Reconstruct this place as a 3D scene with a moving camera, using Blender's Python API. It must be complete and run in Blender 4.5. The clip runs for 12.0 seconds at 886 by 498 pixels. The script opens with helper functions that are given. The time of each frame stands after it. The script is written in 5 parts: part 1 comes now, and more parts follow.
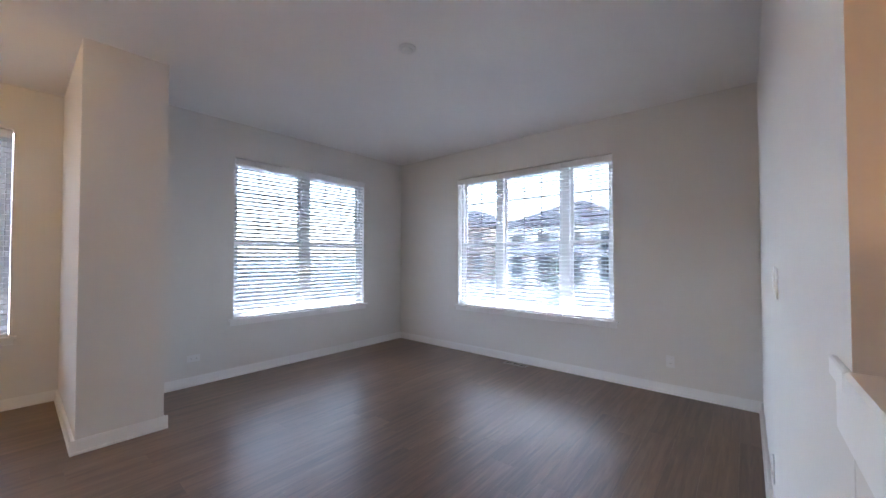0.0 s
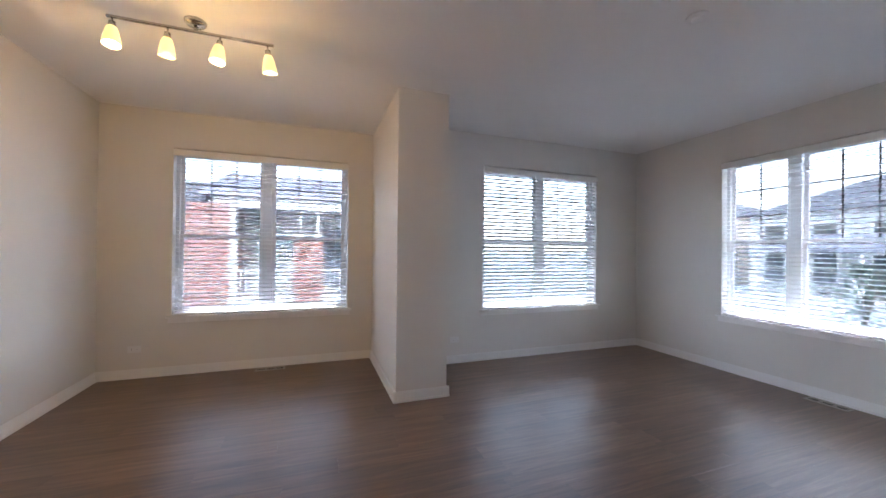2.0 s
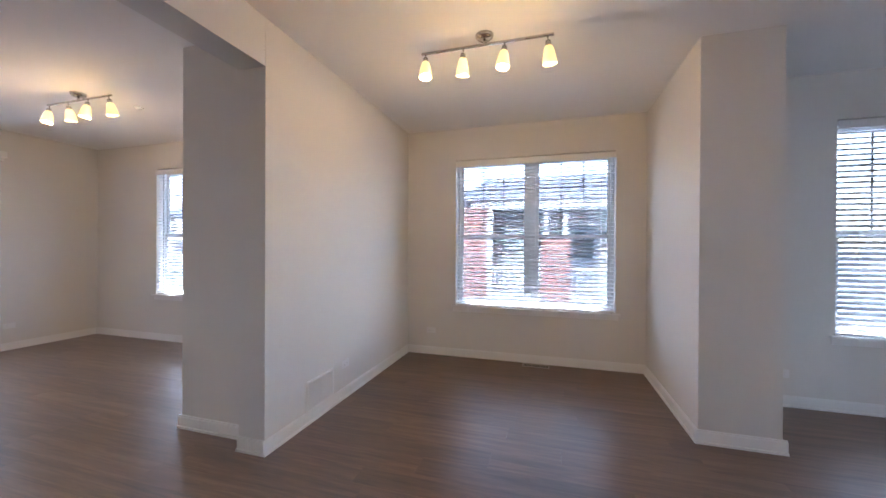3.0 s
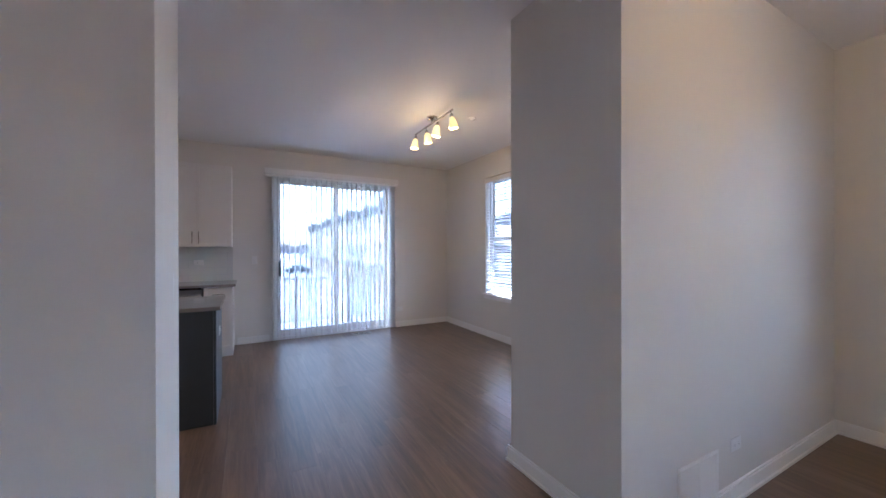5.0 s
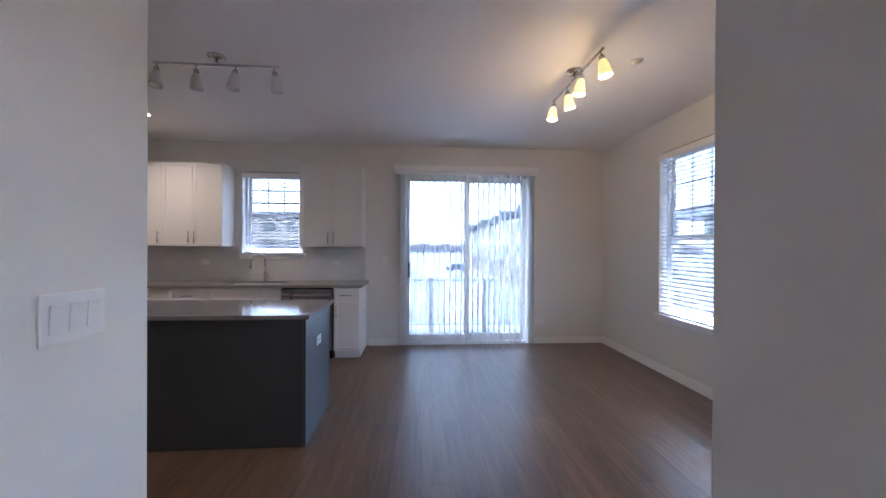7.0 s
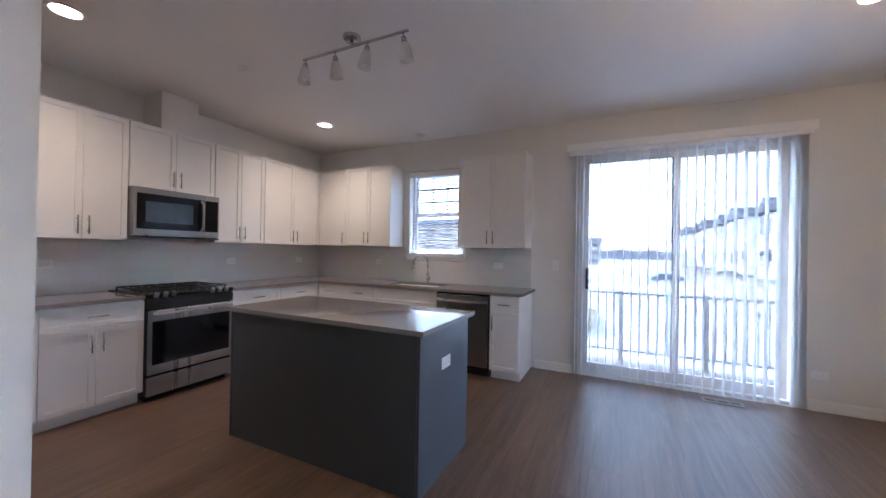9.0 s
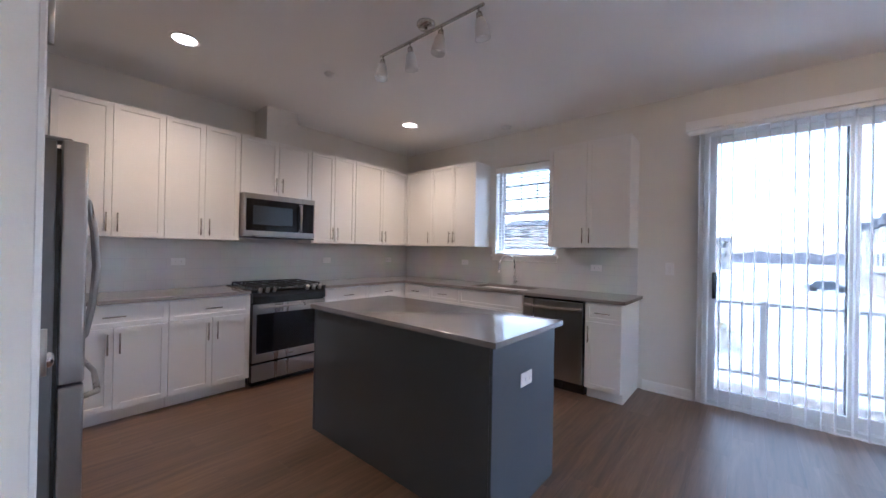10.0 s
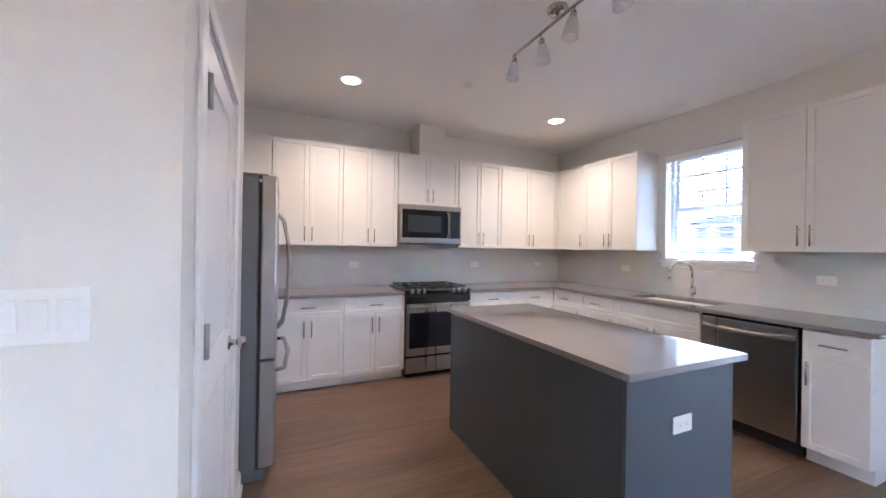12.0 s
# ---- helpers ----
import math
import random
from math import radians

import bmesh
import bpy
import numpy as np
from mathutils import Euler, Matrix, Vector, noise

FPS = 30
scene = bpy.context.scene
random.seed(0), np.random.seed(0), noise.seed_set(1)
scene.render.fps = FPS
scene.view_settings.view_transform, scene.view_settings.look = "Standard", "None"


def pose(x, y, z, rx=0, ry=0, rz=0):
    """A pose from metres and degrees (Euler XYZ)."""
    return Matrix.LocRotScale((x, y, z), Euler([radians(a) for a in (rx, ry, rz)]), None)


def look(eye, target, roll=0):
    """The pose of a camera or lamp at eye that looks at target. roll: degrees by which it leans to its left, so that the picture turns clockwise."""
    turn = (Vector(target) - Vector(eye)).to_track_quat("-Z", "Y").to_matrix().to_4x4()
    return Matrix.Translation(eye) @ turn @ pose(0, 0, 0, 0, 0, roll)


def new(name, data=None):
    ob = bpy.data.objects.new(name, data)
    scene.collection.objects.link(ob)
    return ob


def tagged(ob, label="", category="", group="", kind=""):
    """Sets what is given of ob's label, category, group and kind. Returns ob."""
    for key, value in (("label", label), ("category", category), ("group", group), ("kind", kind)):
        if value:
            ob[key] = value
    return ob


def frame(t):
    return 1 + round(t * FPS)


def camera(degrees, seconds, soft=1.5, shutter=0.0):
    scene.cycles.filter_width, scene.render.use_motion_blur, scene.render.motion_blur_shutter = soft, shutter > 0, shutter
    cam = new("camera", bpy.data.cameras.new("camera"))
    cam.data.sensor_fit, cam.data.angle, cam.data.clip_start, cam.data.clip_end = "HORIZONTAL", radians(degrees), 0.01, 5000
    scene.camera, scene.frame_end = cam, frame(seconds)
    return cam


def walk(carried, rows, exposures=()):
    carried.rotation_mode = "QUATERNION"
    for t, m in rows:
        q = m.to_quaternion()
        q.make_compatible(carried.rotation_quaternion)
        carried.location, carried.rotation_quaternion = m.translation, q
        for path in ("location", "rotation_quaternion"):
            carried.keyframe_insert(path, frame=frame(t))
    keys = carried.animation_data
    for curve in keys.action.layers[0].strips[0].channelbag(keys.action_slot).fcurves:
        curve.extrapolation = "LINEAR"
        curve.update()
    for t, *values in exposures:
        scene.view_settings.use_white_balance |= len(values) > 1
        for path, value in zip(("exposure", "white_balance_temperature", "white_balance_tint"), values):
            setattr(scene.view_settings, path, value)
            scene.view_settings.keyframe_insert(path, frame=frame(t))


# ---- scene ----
cam = camera(101.7, 12.0)
PATH = [
    (0, (0.094, 0.307, 1.316), (1.623, 1.595, 1.359), -0.0),
    (0.5, (0.044, 0.337, 1.31), (1.547, 1.655, 1.356), 0.2),
    (1, (-0.057, 0.423, 1.302), (1.291, 1.899, 1.347), 0.4),
    (1.5, (-0.176, 0.526, 1.292), (0.897, 2.213, 1.328), 0.6),
    (2, (-0.334, 0.59, 1.349), (0.344, 2.472, 1.361), 0.6),
    (2.5, (-0.523, 0.651, 1.347), (-0.418, 2.648, 1.344), 0.5),
    (2.7, (-0.58, 0.728, 1.349), (-0.738, 2.722, 1.338), 0.5),
    (3, (-0.62, 0.845, 1.346), (-1.19, 2.762, 1.338), 0.3),
    (3.5, (-0.765, 0.962, 1.372), (-1.884, 2.619, 1.353), 0.2),
    (3.7, (-0.838, 1.012, 1.370), (-2.125, 2.54, 1.350), 0.2),
    (5.3, (-1.525, 1.464, 1.362), (-3.341, 2.302, 1.362), 0.1),
    (5.5, (-1.588, 1.520, 1.366), (-3.442, 2.270, 1.368), 0.3),
    (6, (-1.780, 1.665, 1.376), (-3.702, 2.214, 1.375), 0.3),
    (6.5, (-1.952, 1.785, 1.366), (-3.915, 2.163, 1.366), 0.3),
    (7, (-2.162, 1.932, 1.380), (-4.157, 2.070, 1.373), 0.3),
    (7.2, (-2.229, 1.965, 1.376), (-4.229, 2.000, 1.374), 0.5),
    (8.8, (-2.960, 2.067, 1.335), (-4.816, 1.318, 1.342), 0.9),
    (9, (-3.028, 2.089, 1.338), (-4.831, 1.224, 1.348), 1.0),
    (9.5, (-3.157, 2.107, 1.332), (-4.826, 1.005, 1.342), 1.1),
    (10, (-3.292, 2.056, 1.324), (-4.811, 0.756, 1.333), 1.1),
    (10.5, (-3.364, 2.020, 1.324), (-4.699, 0.530, 1.335), 0.9),
    (11, (-3.474, 2.054, 1.330), (-4.569, 0.381, 1.340), 0.8),
    (11.5, (-3.520, 2.101, 1.343), (-4.396, 0.303, 1.346), 0.8),
    (12, (-3.517, 2.115, 1.362), (-4.328, 0.287, 1.364), 0.9),
]
walk(cam, [(t, look(eye, target, roll)) for t, eye, target, roll in PATH], [(0, 6.25, 5450, 13), (1.5, 6.2, 5550, 13), (2.0, 6.1, 5550, 13), (2.5, 6.25, 5400, 13), (3.0, 6.2, 5200, 13), (3.5, 5.95, 4950, 13), (5.5, 5.85, 4850, 13), (7.0, 5.8, 4850, 13), (9.0, 6.0, 4950, 12), (10, 6.12, 4980, 12), (11, 6.6, 5100, 11), (12, 6.85, 4950, 11)])

# ---- light ----
SUN_EL, SUN_AZ = radians(38), radians(180)
world = bpy.data.worlds.new("sky_world")
scene.world = world
world.use_nodes = True
wn = world.node_tree
sky = wn.nodes.new("ShaderNodeTexSky")
sky.sky_type = 'NISHITA'
sky.sun_disc = False
sky.sun_elevation, sky.sun_rotation = SUN_EL, SUN_AZ
sky.air_density, sky.dust_density, sky.ozone_density = 1.6, 1.2, 0.6
wn.nodes["Background"].inputs[1].default_value = 0.15
pale = wn.nodes.new("ShaderNodeHueSaturation")   # thin high cloud
pale.inputs["Saturation"].default_value = 0.45
wn.links.new(sky.outputs[0], pale.inputs["Color"])
wn.links.new(pale.outputs[0], wn.nodes["Background"].inputs[0])
sun_data = bpy.data.lights.new("sun", 'SUN')
sun_data.energy, sun_data.angle, sun_data.color = 0.5, radians(12.0), (1.0, 0.95, 0.88)
sun = new("sun", sun_data)
sdir = Vector((math.sin(SUN_AZ) * math.cos(SUN_EL), math.cos(SUN_AZ) * math.cos(SUN_EL), math.sin(SUN_EL)))
sun.matrix_world = look(sdir * 60, (0, 0, 0))

BULB_W, CAN_W, STAIR_W = 0.080, 1.25, 0.24

H = 2.815          # ceiling height
XW, XE = -7.29, 4.17   # west and east walls
YL, YD, YB = 4.645, 5.185, 4.643   # living, dining, breakfast north walls
YK = -2.13         # range wall
XD = -2.38         # wall between dining and kitchen


# ---- materials ----
def mat(name, color, rough=0.5, metal=0.0, var=0.06, scale=6.0, bump=0.0, bscale=60.0, stretch=(1, 1, 1), spec=0.5, fine=0.5):
    m = bpy.data.materials.new(name)
    m.use_nodes = True
    n, l = m.node_tree.nodes, m.node_tree.links
    b = n["Principled BSDF"]
    b.inputs["Roughness"].default_value = rough
    b.inputs["Metallic"].default_value = metal
    b.inputs["Specular IOR Level"].default_value = spec
    geo = n.new("ShaderNodeNewGeometry")
    mp = n.new("ShaderNodeMapping")
    mp.inputs["Scale"].default_value = stretch
    l.new(geo.outputs["Position"], mp.inputs[0])
    big, small = n.new("ShaderNodeTexNoise"), n.new("ShaderNodeTexNoise")
    big.inputs["Scale"].default_value, big.inputs["Detail"].default_value = scale * 0.25, 3
    small.inputs["Scale"].default_value, small.inputs["Detail"].default_value = bscale, 4
    l.new(mp.outputs[0], big.inputs["Vector"])
    l.new(mp.outputs[0], small.inputs["Vector"])
    mixn = n.new("ShaderNodeMix")
    mixn.inputs[0].default_value = fine
    l.new(big.outputs[0], mixn.inputs[2])
    l.new(small.outputs[0], mixn.inputs[3])
    ramp = n.new("ShaderNodeValToRGB")
    ramp.color_ramp.elements[0].position, ramp.color_ramp.elements[1].position = 0.3, 0.7
    lo = [max(0, c * (1 - var)) for c in color]
    hi = [min(1, c * (1 + var)) for c in color]
    ramp.color_ramp.elements[0].color, ramp.color_ramp.elements[1].color = (*lo, 1), (*hi, 1)
    l.new(mixn.outputs[0], ramp.inputs[0])
    l.new(ramp.outputs[0], b.inputs["Base Color"])
    rr = n.new("ShaderNodeMapRange")
    rr.inputs[3].default_value, rr.inputs[4].default_value = max(0, rough - 0.06), min(1, rough + 0.06)
    l.new(big.outputs[0], rr.inputs[0])
    l.new(rr.outputs[0], b.inputs["Roughness"])
    if bump:
        bp = n.new("ShaderNodeBump")
        bp.inputs["Strength"].default_value, bp.inputs["Distance"].default_value = bump, 0.004
        l.new(small.outputs[0], bp.inputs["Height"])
        l.new(bp.outputs[0], b.inputs["Normal"])
    return m


def wood_floor():
    m = bpy.data.materials.new("vinyl_plank")
    m.use_nodes = True
    n, l = m.node_tree.nodes, m.node_tree.links
    b = n["Principled BSDF"]
    b.inputs["Specular IOR Level"].default_value = 0.9
    b.inputs["Coat Weight"].default_value, b.inputs["Coat Roughness"].default_value = 0.22, 0.3
    geo, info = n.new("ShaderNodeNewGeometry"), n.new("ShaderNodeObjectInfo")
    add = n.new("ShaderNodeMath")
    l.new(geo.outputs["Random Per Island"], add.inputs[0])
    l.new(info.outputs["Random"], add.inputs[1])
    off = n.new("ShaderNodeCombineXYZ")
    mul = n.new("ShaderNodeMath")
    mul.operation = 'MULTIPLY'
    mul.inputs[1].default_value = 37.0
    l.new(add.outputs[0], mul.inputs[0])
    for i in (0, 1, 2):
        l.new(mul.outputs[0], off.inputs[i])
    va = n.new("ShaderNodeVectorMath")
    l.new(geo.outputs["Position"], va.inputs[0])
    l.new(off.outputs[0], va.inputs[1])
    mp = n.new("ShaderNodeMapping")
    mp.inputs["Scale"].default_value = (1.1, 16, 1)
    l.new(va.outputs[0], mp.inputs[0])
    g1, g2 = n.new("ShaderNodeTexNoise"), n.new("ShaderNodeTexNoise")
    g1.inputs["Scale"].default_value, g1.inputs["Detail"].default_value, g1.inputs["Distortion"].default_value = 1.6, 5, 0.8
    g2.inputs["Scale"].default_value, g2.inputs["Detail"].default_value = 9.0, 6
    l.new(mp.outputs[0], g1.inputs["Vector"])
    l.new(mp.outputs[0], g2.inputs["Vector"])
    mx = n.new("ShaderNodeMix")
    mx.inputs[0].default_value = 0.35
    l.new(g1.outputs[0], mx.inputs[2])
    l.new(g2.outputs[0], mx.inputs[3])
    fr = n.new("ShaderNodeMath")
    fr.operation = 'FRACT'
    l.new(add.outputs[0], fr.inputs[0])
    tone = n.new("ShaderNodeMapRange")
    tone.inputs[3].default_value, tone.inputs[4].default_value = -0.07, 0.07
    l.new(fr.outputs[0], tone.inputs[0])
    sm = n.new("ShaderNodeMath")
    l.new(mx.outputs[0], sm.inputs[0])
    l.new(tone.outputs[0], sm.inputs[1])
    ramp = n.new("ShaderNodeValToRGB")
    e = ramp.color_ramp.elements
    e[0].position, e[1].position = 0.28, 0.74
    e[0].color, e[1].color = FLOOR_DARK, FLOOR_LIGHT
    mid = e.new(0.5)
    mid.color = FLOOR_MID
    l.new(sm.outputs[0], ramp.inputs[0])
    l.new(ramp.outputs[0], b.inputs["Base Color"])
    rr = n.new("ShaderNodeMapRange")
    rr.inputs[3].default_value, rr.inputs[4].default_value = 0.31, 0.45
    l.new(g2.outputs[0], rr.inputs[0])
    l.new(rr.outputs[0], b.inputs["Roughness"])
    bp = n.new("ShaderNodeBump")
    bp.inputs["Strength"].default_value, bp.inputs["Distance"].default_value = 0.12, 0.002
    l.new(mx.outputs[0], bp.inputs["Height"])
    l.new(bp.outputs[0], b.inputs["Normal"])
    return m


def glow(name, color, strength, base=(0.9, 0.88, 0.8)):
    m = bpy.data.materials.new(name)
    m.use_nodes = True
    b = m.node_tree.nodes["Principled BSDF"]
    b.inputs["Base Color"].default_value = (*base, 1)
    b.inputs["Emission Color"].default_value = (*color, 1)
    b.inputs["Emission Strength"].default_value = strength
    b.inputs["Roughness"].default_value = 0.4
    return m


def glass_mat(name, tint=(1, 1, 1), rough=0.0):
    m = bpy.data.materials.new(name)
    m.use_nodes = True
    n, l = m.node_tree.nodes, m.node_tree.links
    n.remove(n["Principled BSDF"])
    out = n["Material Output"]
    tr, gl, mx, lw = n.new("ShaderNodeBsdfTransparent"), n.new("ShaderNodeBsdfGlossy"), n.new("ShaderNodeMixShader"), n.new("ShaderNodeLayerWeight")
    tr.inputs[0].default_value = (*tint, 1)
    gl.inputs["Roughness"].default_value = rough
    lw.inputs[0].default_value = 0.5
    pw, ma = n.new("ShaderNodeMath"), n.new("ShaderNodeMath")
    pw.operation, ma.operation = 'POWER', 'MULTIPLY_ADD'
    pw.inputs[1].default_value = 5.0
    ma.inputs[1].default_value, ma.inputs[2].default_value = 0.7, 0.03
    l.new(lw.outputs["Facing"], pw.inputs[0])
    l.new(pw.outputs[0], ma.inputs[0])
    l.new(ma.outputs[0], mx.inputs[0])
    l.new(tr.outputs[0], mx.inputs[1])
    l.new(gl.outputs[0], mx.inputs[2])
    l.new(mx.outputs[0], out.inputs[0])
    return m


def translucent(name, color, share=0.5, rough=0.5):
    m = bpy.data.materials.new(name)
    m.use_nodes = True
    n, l = m.node_tree.nodes, m.node_tree.links
    b, out = n["Principled BSDF"], n["Material Output"]
    b.inputs["Base Color"].default_value = (*color, 1)
    b.inputs["Roughness"].default_value = rough
    t, mx = n.new("ShaderNodeBsdfTranslucent"), n.new("ShaderNodeMixShader")
    t.inputs[0].default_value = (*color, 1)
    mx.inputs[0].default_value = share
    l.new(b.outputs[0], mx.inputs[1])
    l.new(t.outputs[0], mx.inputs[2])
    l.new(mx.outputs[0], out.inputs[0])
    return m


def frosted(name, color, clear):
    m = translucent(name, color, 0.5, 0.35)
    n, l = m.node_tree.nodes, m.node_tree.links
    out = n["Material Output"]
    inner = out.inputs[0].links[0].from_node
    t, mx = n.new("ShaderNodeBsdfTransparent"), n.new("ShaderNodeMixShader")
    mx.inputs[0].default_value = clear
    l.new(inner.outputs[0], mx.inputs[1])
    l.new(t.outputs[0], mx.inputs[2])
    l.new(mx.outputs[0], out.inputs[0])
    return m


def coursed(name, c1, c2, joint, w, h, gap, rough, bump=0.3, offset=0.5):
    """Bricks or tiles in courses, laid out along the wall in metres."""
    m = bpy.data.materials.new(name)
    m.use_nodes = True
    n, l = m.node_tree.nodes, m.node_tree.links
    b = n["Principled BSDF"]
    geo, sep, add, com, br = n.new("ShaderNodeNewGeometry"), n.new("ShaderNodeSeparateXYZ"), n.new("ShaderNodeMath"), n.new("ShaderNodeCombineXYZ"), n.new("ShaderNodeTexBrick")
    l.new(geo.outputs["Position"], sep.inputs[0])
    l.new(sep.outputs[0], add.inputs[0])
    l.new(sep.outputs[1], add.inputs[1])
    l.new(add.outputs[0], com.inputs[0])
    l.new(sep.outputs[2], com.inputs[1])
    l.new(com.outputs[0], br.inputs["Vector"])
    br.offset = offset
    br.inputs["Scale"].default_value = 1.0
    br.inputs["Brick Width"].default_value, br.inputs["Row Height"].default_value, br.inputs["Mortar Size"].default_value = w, h, gap
    br.inputs["Color1"].default_value, br.inputs["Color2"].default_value, br.inputs["Mortar"].default_value = (*c1, 1), (*c2, 1), (*joint, 1)
    noi = n.new("ShaderNodeTexNoise")
    noi.inputs["Scale"].default_value = 3.0
    mx = n.new("ShaderNodeMix")
    mx.data_type, mx.blend_type = 'RGBA', 'MULTIPLY'
    mx.inputs[0].default_value = 0.25
    l.new(geo.outputs["Position"], noi.inputs["Vector"])
    l.new(br.outputs["Color"], mx.inputs[6])
    l.new(noi.outputs["Color"], mx.inputs[7])
    l.new(mx.outputs[2], b.inputs["Base Color"])
    b.inputs["Roughness"].default_value = rough
    bp = n.new("ShaderNodeBump")
    bp.inputs["Strength"].default_value, bp.inputs["Distance"].default_value = bump, 0.003
    bp.invert = True
    l.new(br.outputs["Fac"], bp.inputs["Height"])
    l.new(bp.outputs[0], b.inputs["Normal"])
    return m


FLOOR_DARK, FLOOR_MID, FLOOR_LIGHT = (0.070, 0.038, 0.022, 1), (0.144, 0.082, 0.047, 1), (0.234, 0.143, 0.087, 1)
M_WALL = mat("wall_paint", (0.765, 0.75, 0.715), 0.75, var=0.015, scale=3, bump=0.05, bscale=220)
M_CEIL = mat("ceiling_paint", (0.90, 0.89, 0.875), 0.85, var=0.015, scale=3, bump=0.06, bscale=200)
M_TRIM = mat("trim_paint", (0.87, 0.865, 0.85), 0.38, var=0.012, scale=5)
M_DOOR = mat("door_paint", (0.80, 0.80, 0.79), 0.33, var=0.015, scale=5, bump=0.02, bscale=90)
M_VINYL = mat("window_vinyl", (0.80, 0.80, 0.80), 0.35, var=0.01, scale=5)
M_FLOOR = wood_floor()
M_SUB = mat("subfloor", (0.03, 0.022, 0.018), 0.9, var=0.1)
M_CAB = mat("cabinet_paint", (0.80, 0.79, 0.775), 0.36, var=0.015, scale=4, bump=0.015, bscale=120)
M_ISL = mat("island_paint", (0.048, 0.054, 0.061), 0.36, var=0.05, scale=5, bump=0.02, bscale=90)
M_STONE = mat("quartz", (0.24, 0.218, 0.212), 0.08, var=0.10, scale=16, bscale=420, fine=0.7)
M_TILE = coursed("backsplash_tile", (0.78, 0.78, 0.755), (0.755, 0.76, 0.74), (0.70, 0.70, 0.69), 0.30, 0.10, 0.0022, 0.20, 0.15)
M_STEEL = mat("brushed_steel", (0.40, 0.385, 0.37), 0.29, 1.0, var=0.03, scale=6, bump=0.004, bscale=60, stretch=(8, 8, 0.4))
M_DKSTEEL = mat("fridge_side", (0.18, 0.185, 0.19), 0.45, 0.6, var=0.05, scale=6, bump=0.02, bscale=200)
M_CHROME = mat("chrome", (0.72, 0.72, 0.72), 0.12, 1.0, var=0.02)
M_NICKEL = mat("nickel", (0.50, 0.48, 0.45), 0.26, 1.0, var=0.04)
M_BLACK = mat("black_enamel", (0.012, 0.012, 0.013), 0.25, var=0.2, scale=20)
M_IRON = mat("cast_iron", (0.018, 0.018, 0.018), 0.55, var=0.2, scale=30, bump=0.1, bscale=150)
M_OVENGLASS = mat("oven_glass", (0.008, 0.008, 0.011), 0.07, var=0.1, spec=0.35)
M_RUBBER = mat("gasket", (0.03, 0.03, 0.03), 0.7, var=0.1)
M_PLATE = mat("plate_plastic", (0.83, 0.83, 0.82), 0.32, var=0.01)
# near-black colour paints the shade inside outlet slots and floor ducts
M_HOLE_SHADE = mat("hole_shade", (0.02, 0.02, 0.02), 0.7, var=0.1)
M_SLAT = translucent("blind_slat", (0.80, 0.80, 0.80), 0.22, 0.4)
M_VANE = translucent("vertical_vane", (0.86, 0.86, 0.86), 0.25, 0.5)
# tint darkens the view outside; direct daylight passes untinted, as panes cast no shadow
M_DIM_GLASS = glass_mat("dim_window_glass", (0.235, 0.238, 0.243))
M_SHADE_ON = glow("lit_shade", (1.0, 0.62, 0.17), 0.022, (0.85, 0.72, 0.45))
M_BULB = glow("lit_bulb", (1.0, 0.78, 0.45), 0.6)
M_SHADE_OFF = frosted("frosted_shade", (0.93, 0.93, 0.92), 0.35)
M_CAN = glow("can_lens", (1.0, 0.86, 0.66), 0.3)
M_BRASS = mat("hinge_steel", (0.45, 0.43, 0.40), 0.3, 1.0, var=0.05)
M_REG = mat("register_metal", (0.45, 0.42, 0.37), 0.45, 0.3, var=0.05)
# wall paint with the stairwell's warm lamplight mixed into its colour
M_WARM_LIT = mat("warm_lit_paint", (0.74, 0.66, 0.54), 0.75, var=0.02, scale=3, bump=0.05, bscale=220)
M_SNOW = mat("snow", (0.70, 0.72, 0.75), 0.8, var=0.06, scale=0.5, bump=0.2, bscale=3)
M_BRICK = coursed("brick", (0.34, 0.13, 0.09), (0.25, 0.085, 0.06), (0.46, 0.43, 0.40), 0.21, 0.075, 0.011, 0.85)
M_SIDING = coursed("siding", (0.72, 0.72, 0.70), (0.70, 0.70, 0.68), (0.42, 0.42, 0.42), 40.0, 0.16, 0.012, 0.7, 0.5)
M_SIDING2 = mat("siding_tan", (0.42, 0.36, 0.30), 0.75, var=0.06, scale=2)
M_ROOF = mat("roof_shingle", (0.13, 0.13, 0.14), 0.85, var=0.3, scale=3, bump=0.2, bscale=14)
M_METALROOF = mat("metal_roof", (0.30, 0.30, 0.34), 0.5, 0.2, var=0.06, scale=2)
M_EXTWHITE = mat("exterior_trim", (0.72, 0.72, 0.70), 0.5, var=0.03, scale=3)
M_RAIL = mat("railing_paint", (0.50, 0.47, 0.44), 0.5, var=0.04, scale=4)
M_EXTGLASS = mat("exterior_glass", (0.03, 0.04, 0.05), 0.08, var=0.1, spec=0.8)
M_DECK = mat("deck_board", (0.42, 0.36, 0.31), 0.7, var=0.12, scale=6, bump=0.1, bscale=40)
M_BARK = mat("bark", (0.11, 0.08, 0.06), 0.9, var=0.25, scale=10, bump=0.3, bscale=30)
M_DRYGRASS = mat("dry_shrub", (0.36, 0.27, 0.07), 0.8, var=0.25, scale=10)
M_TREES = mat("far_woods", (0.21, 0.20, 0.215), 0.95, var=0.3, scale=0.4)
M_CARPAINT = mat("car_paint", (0.10, 0.11, 0.13), 0.25, 0.3, var=0.05)
M_EVERGREEN = mat("evergreen", (0.035, 0.06, 0.035), 0.9, var=0.3, scale=6)


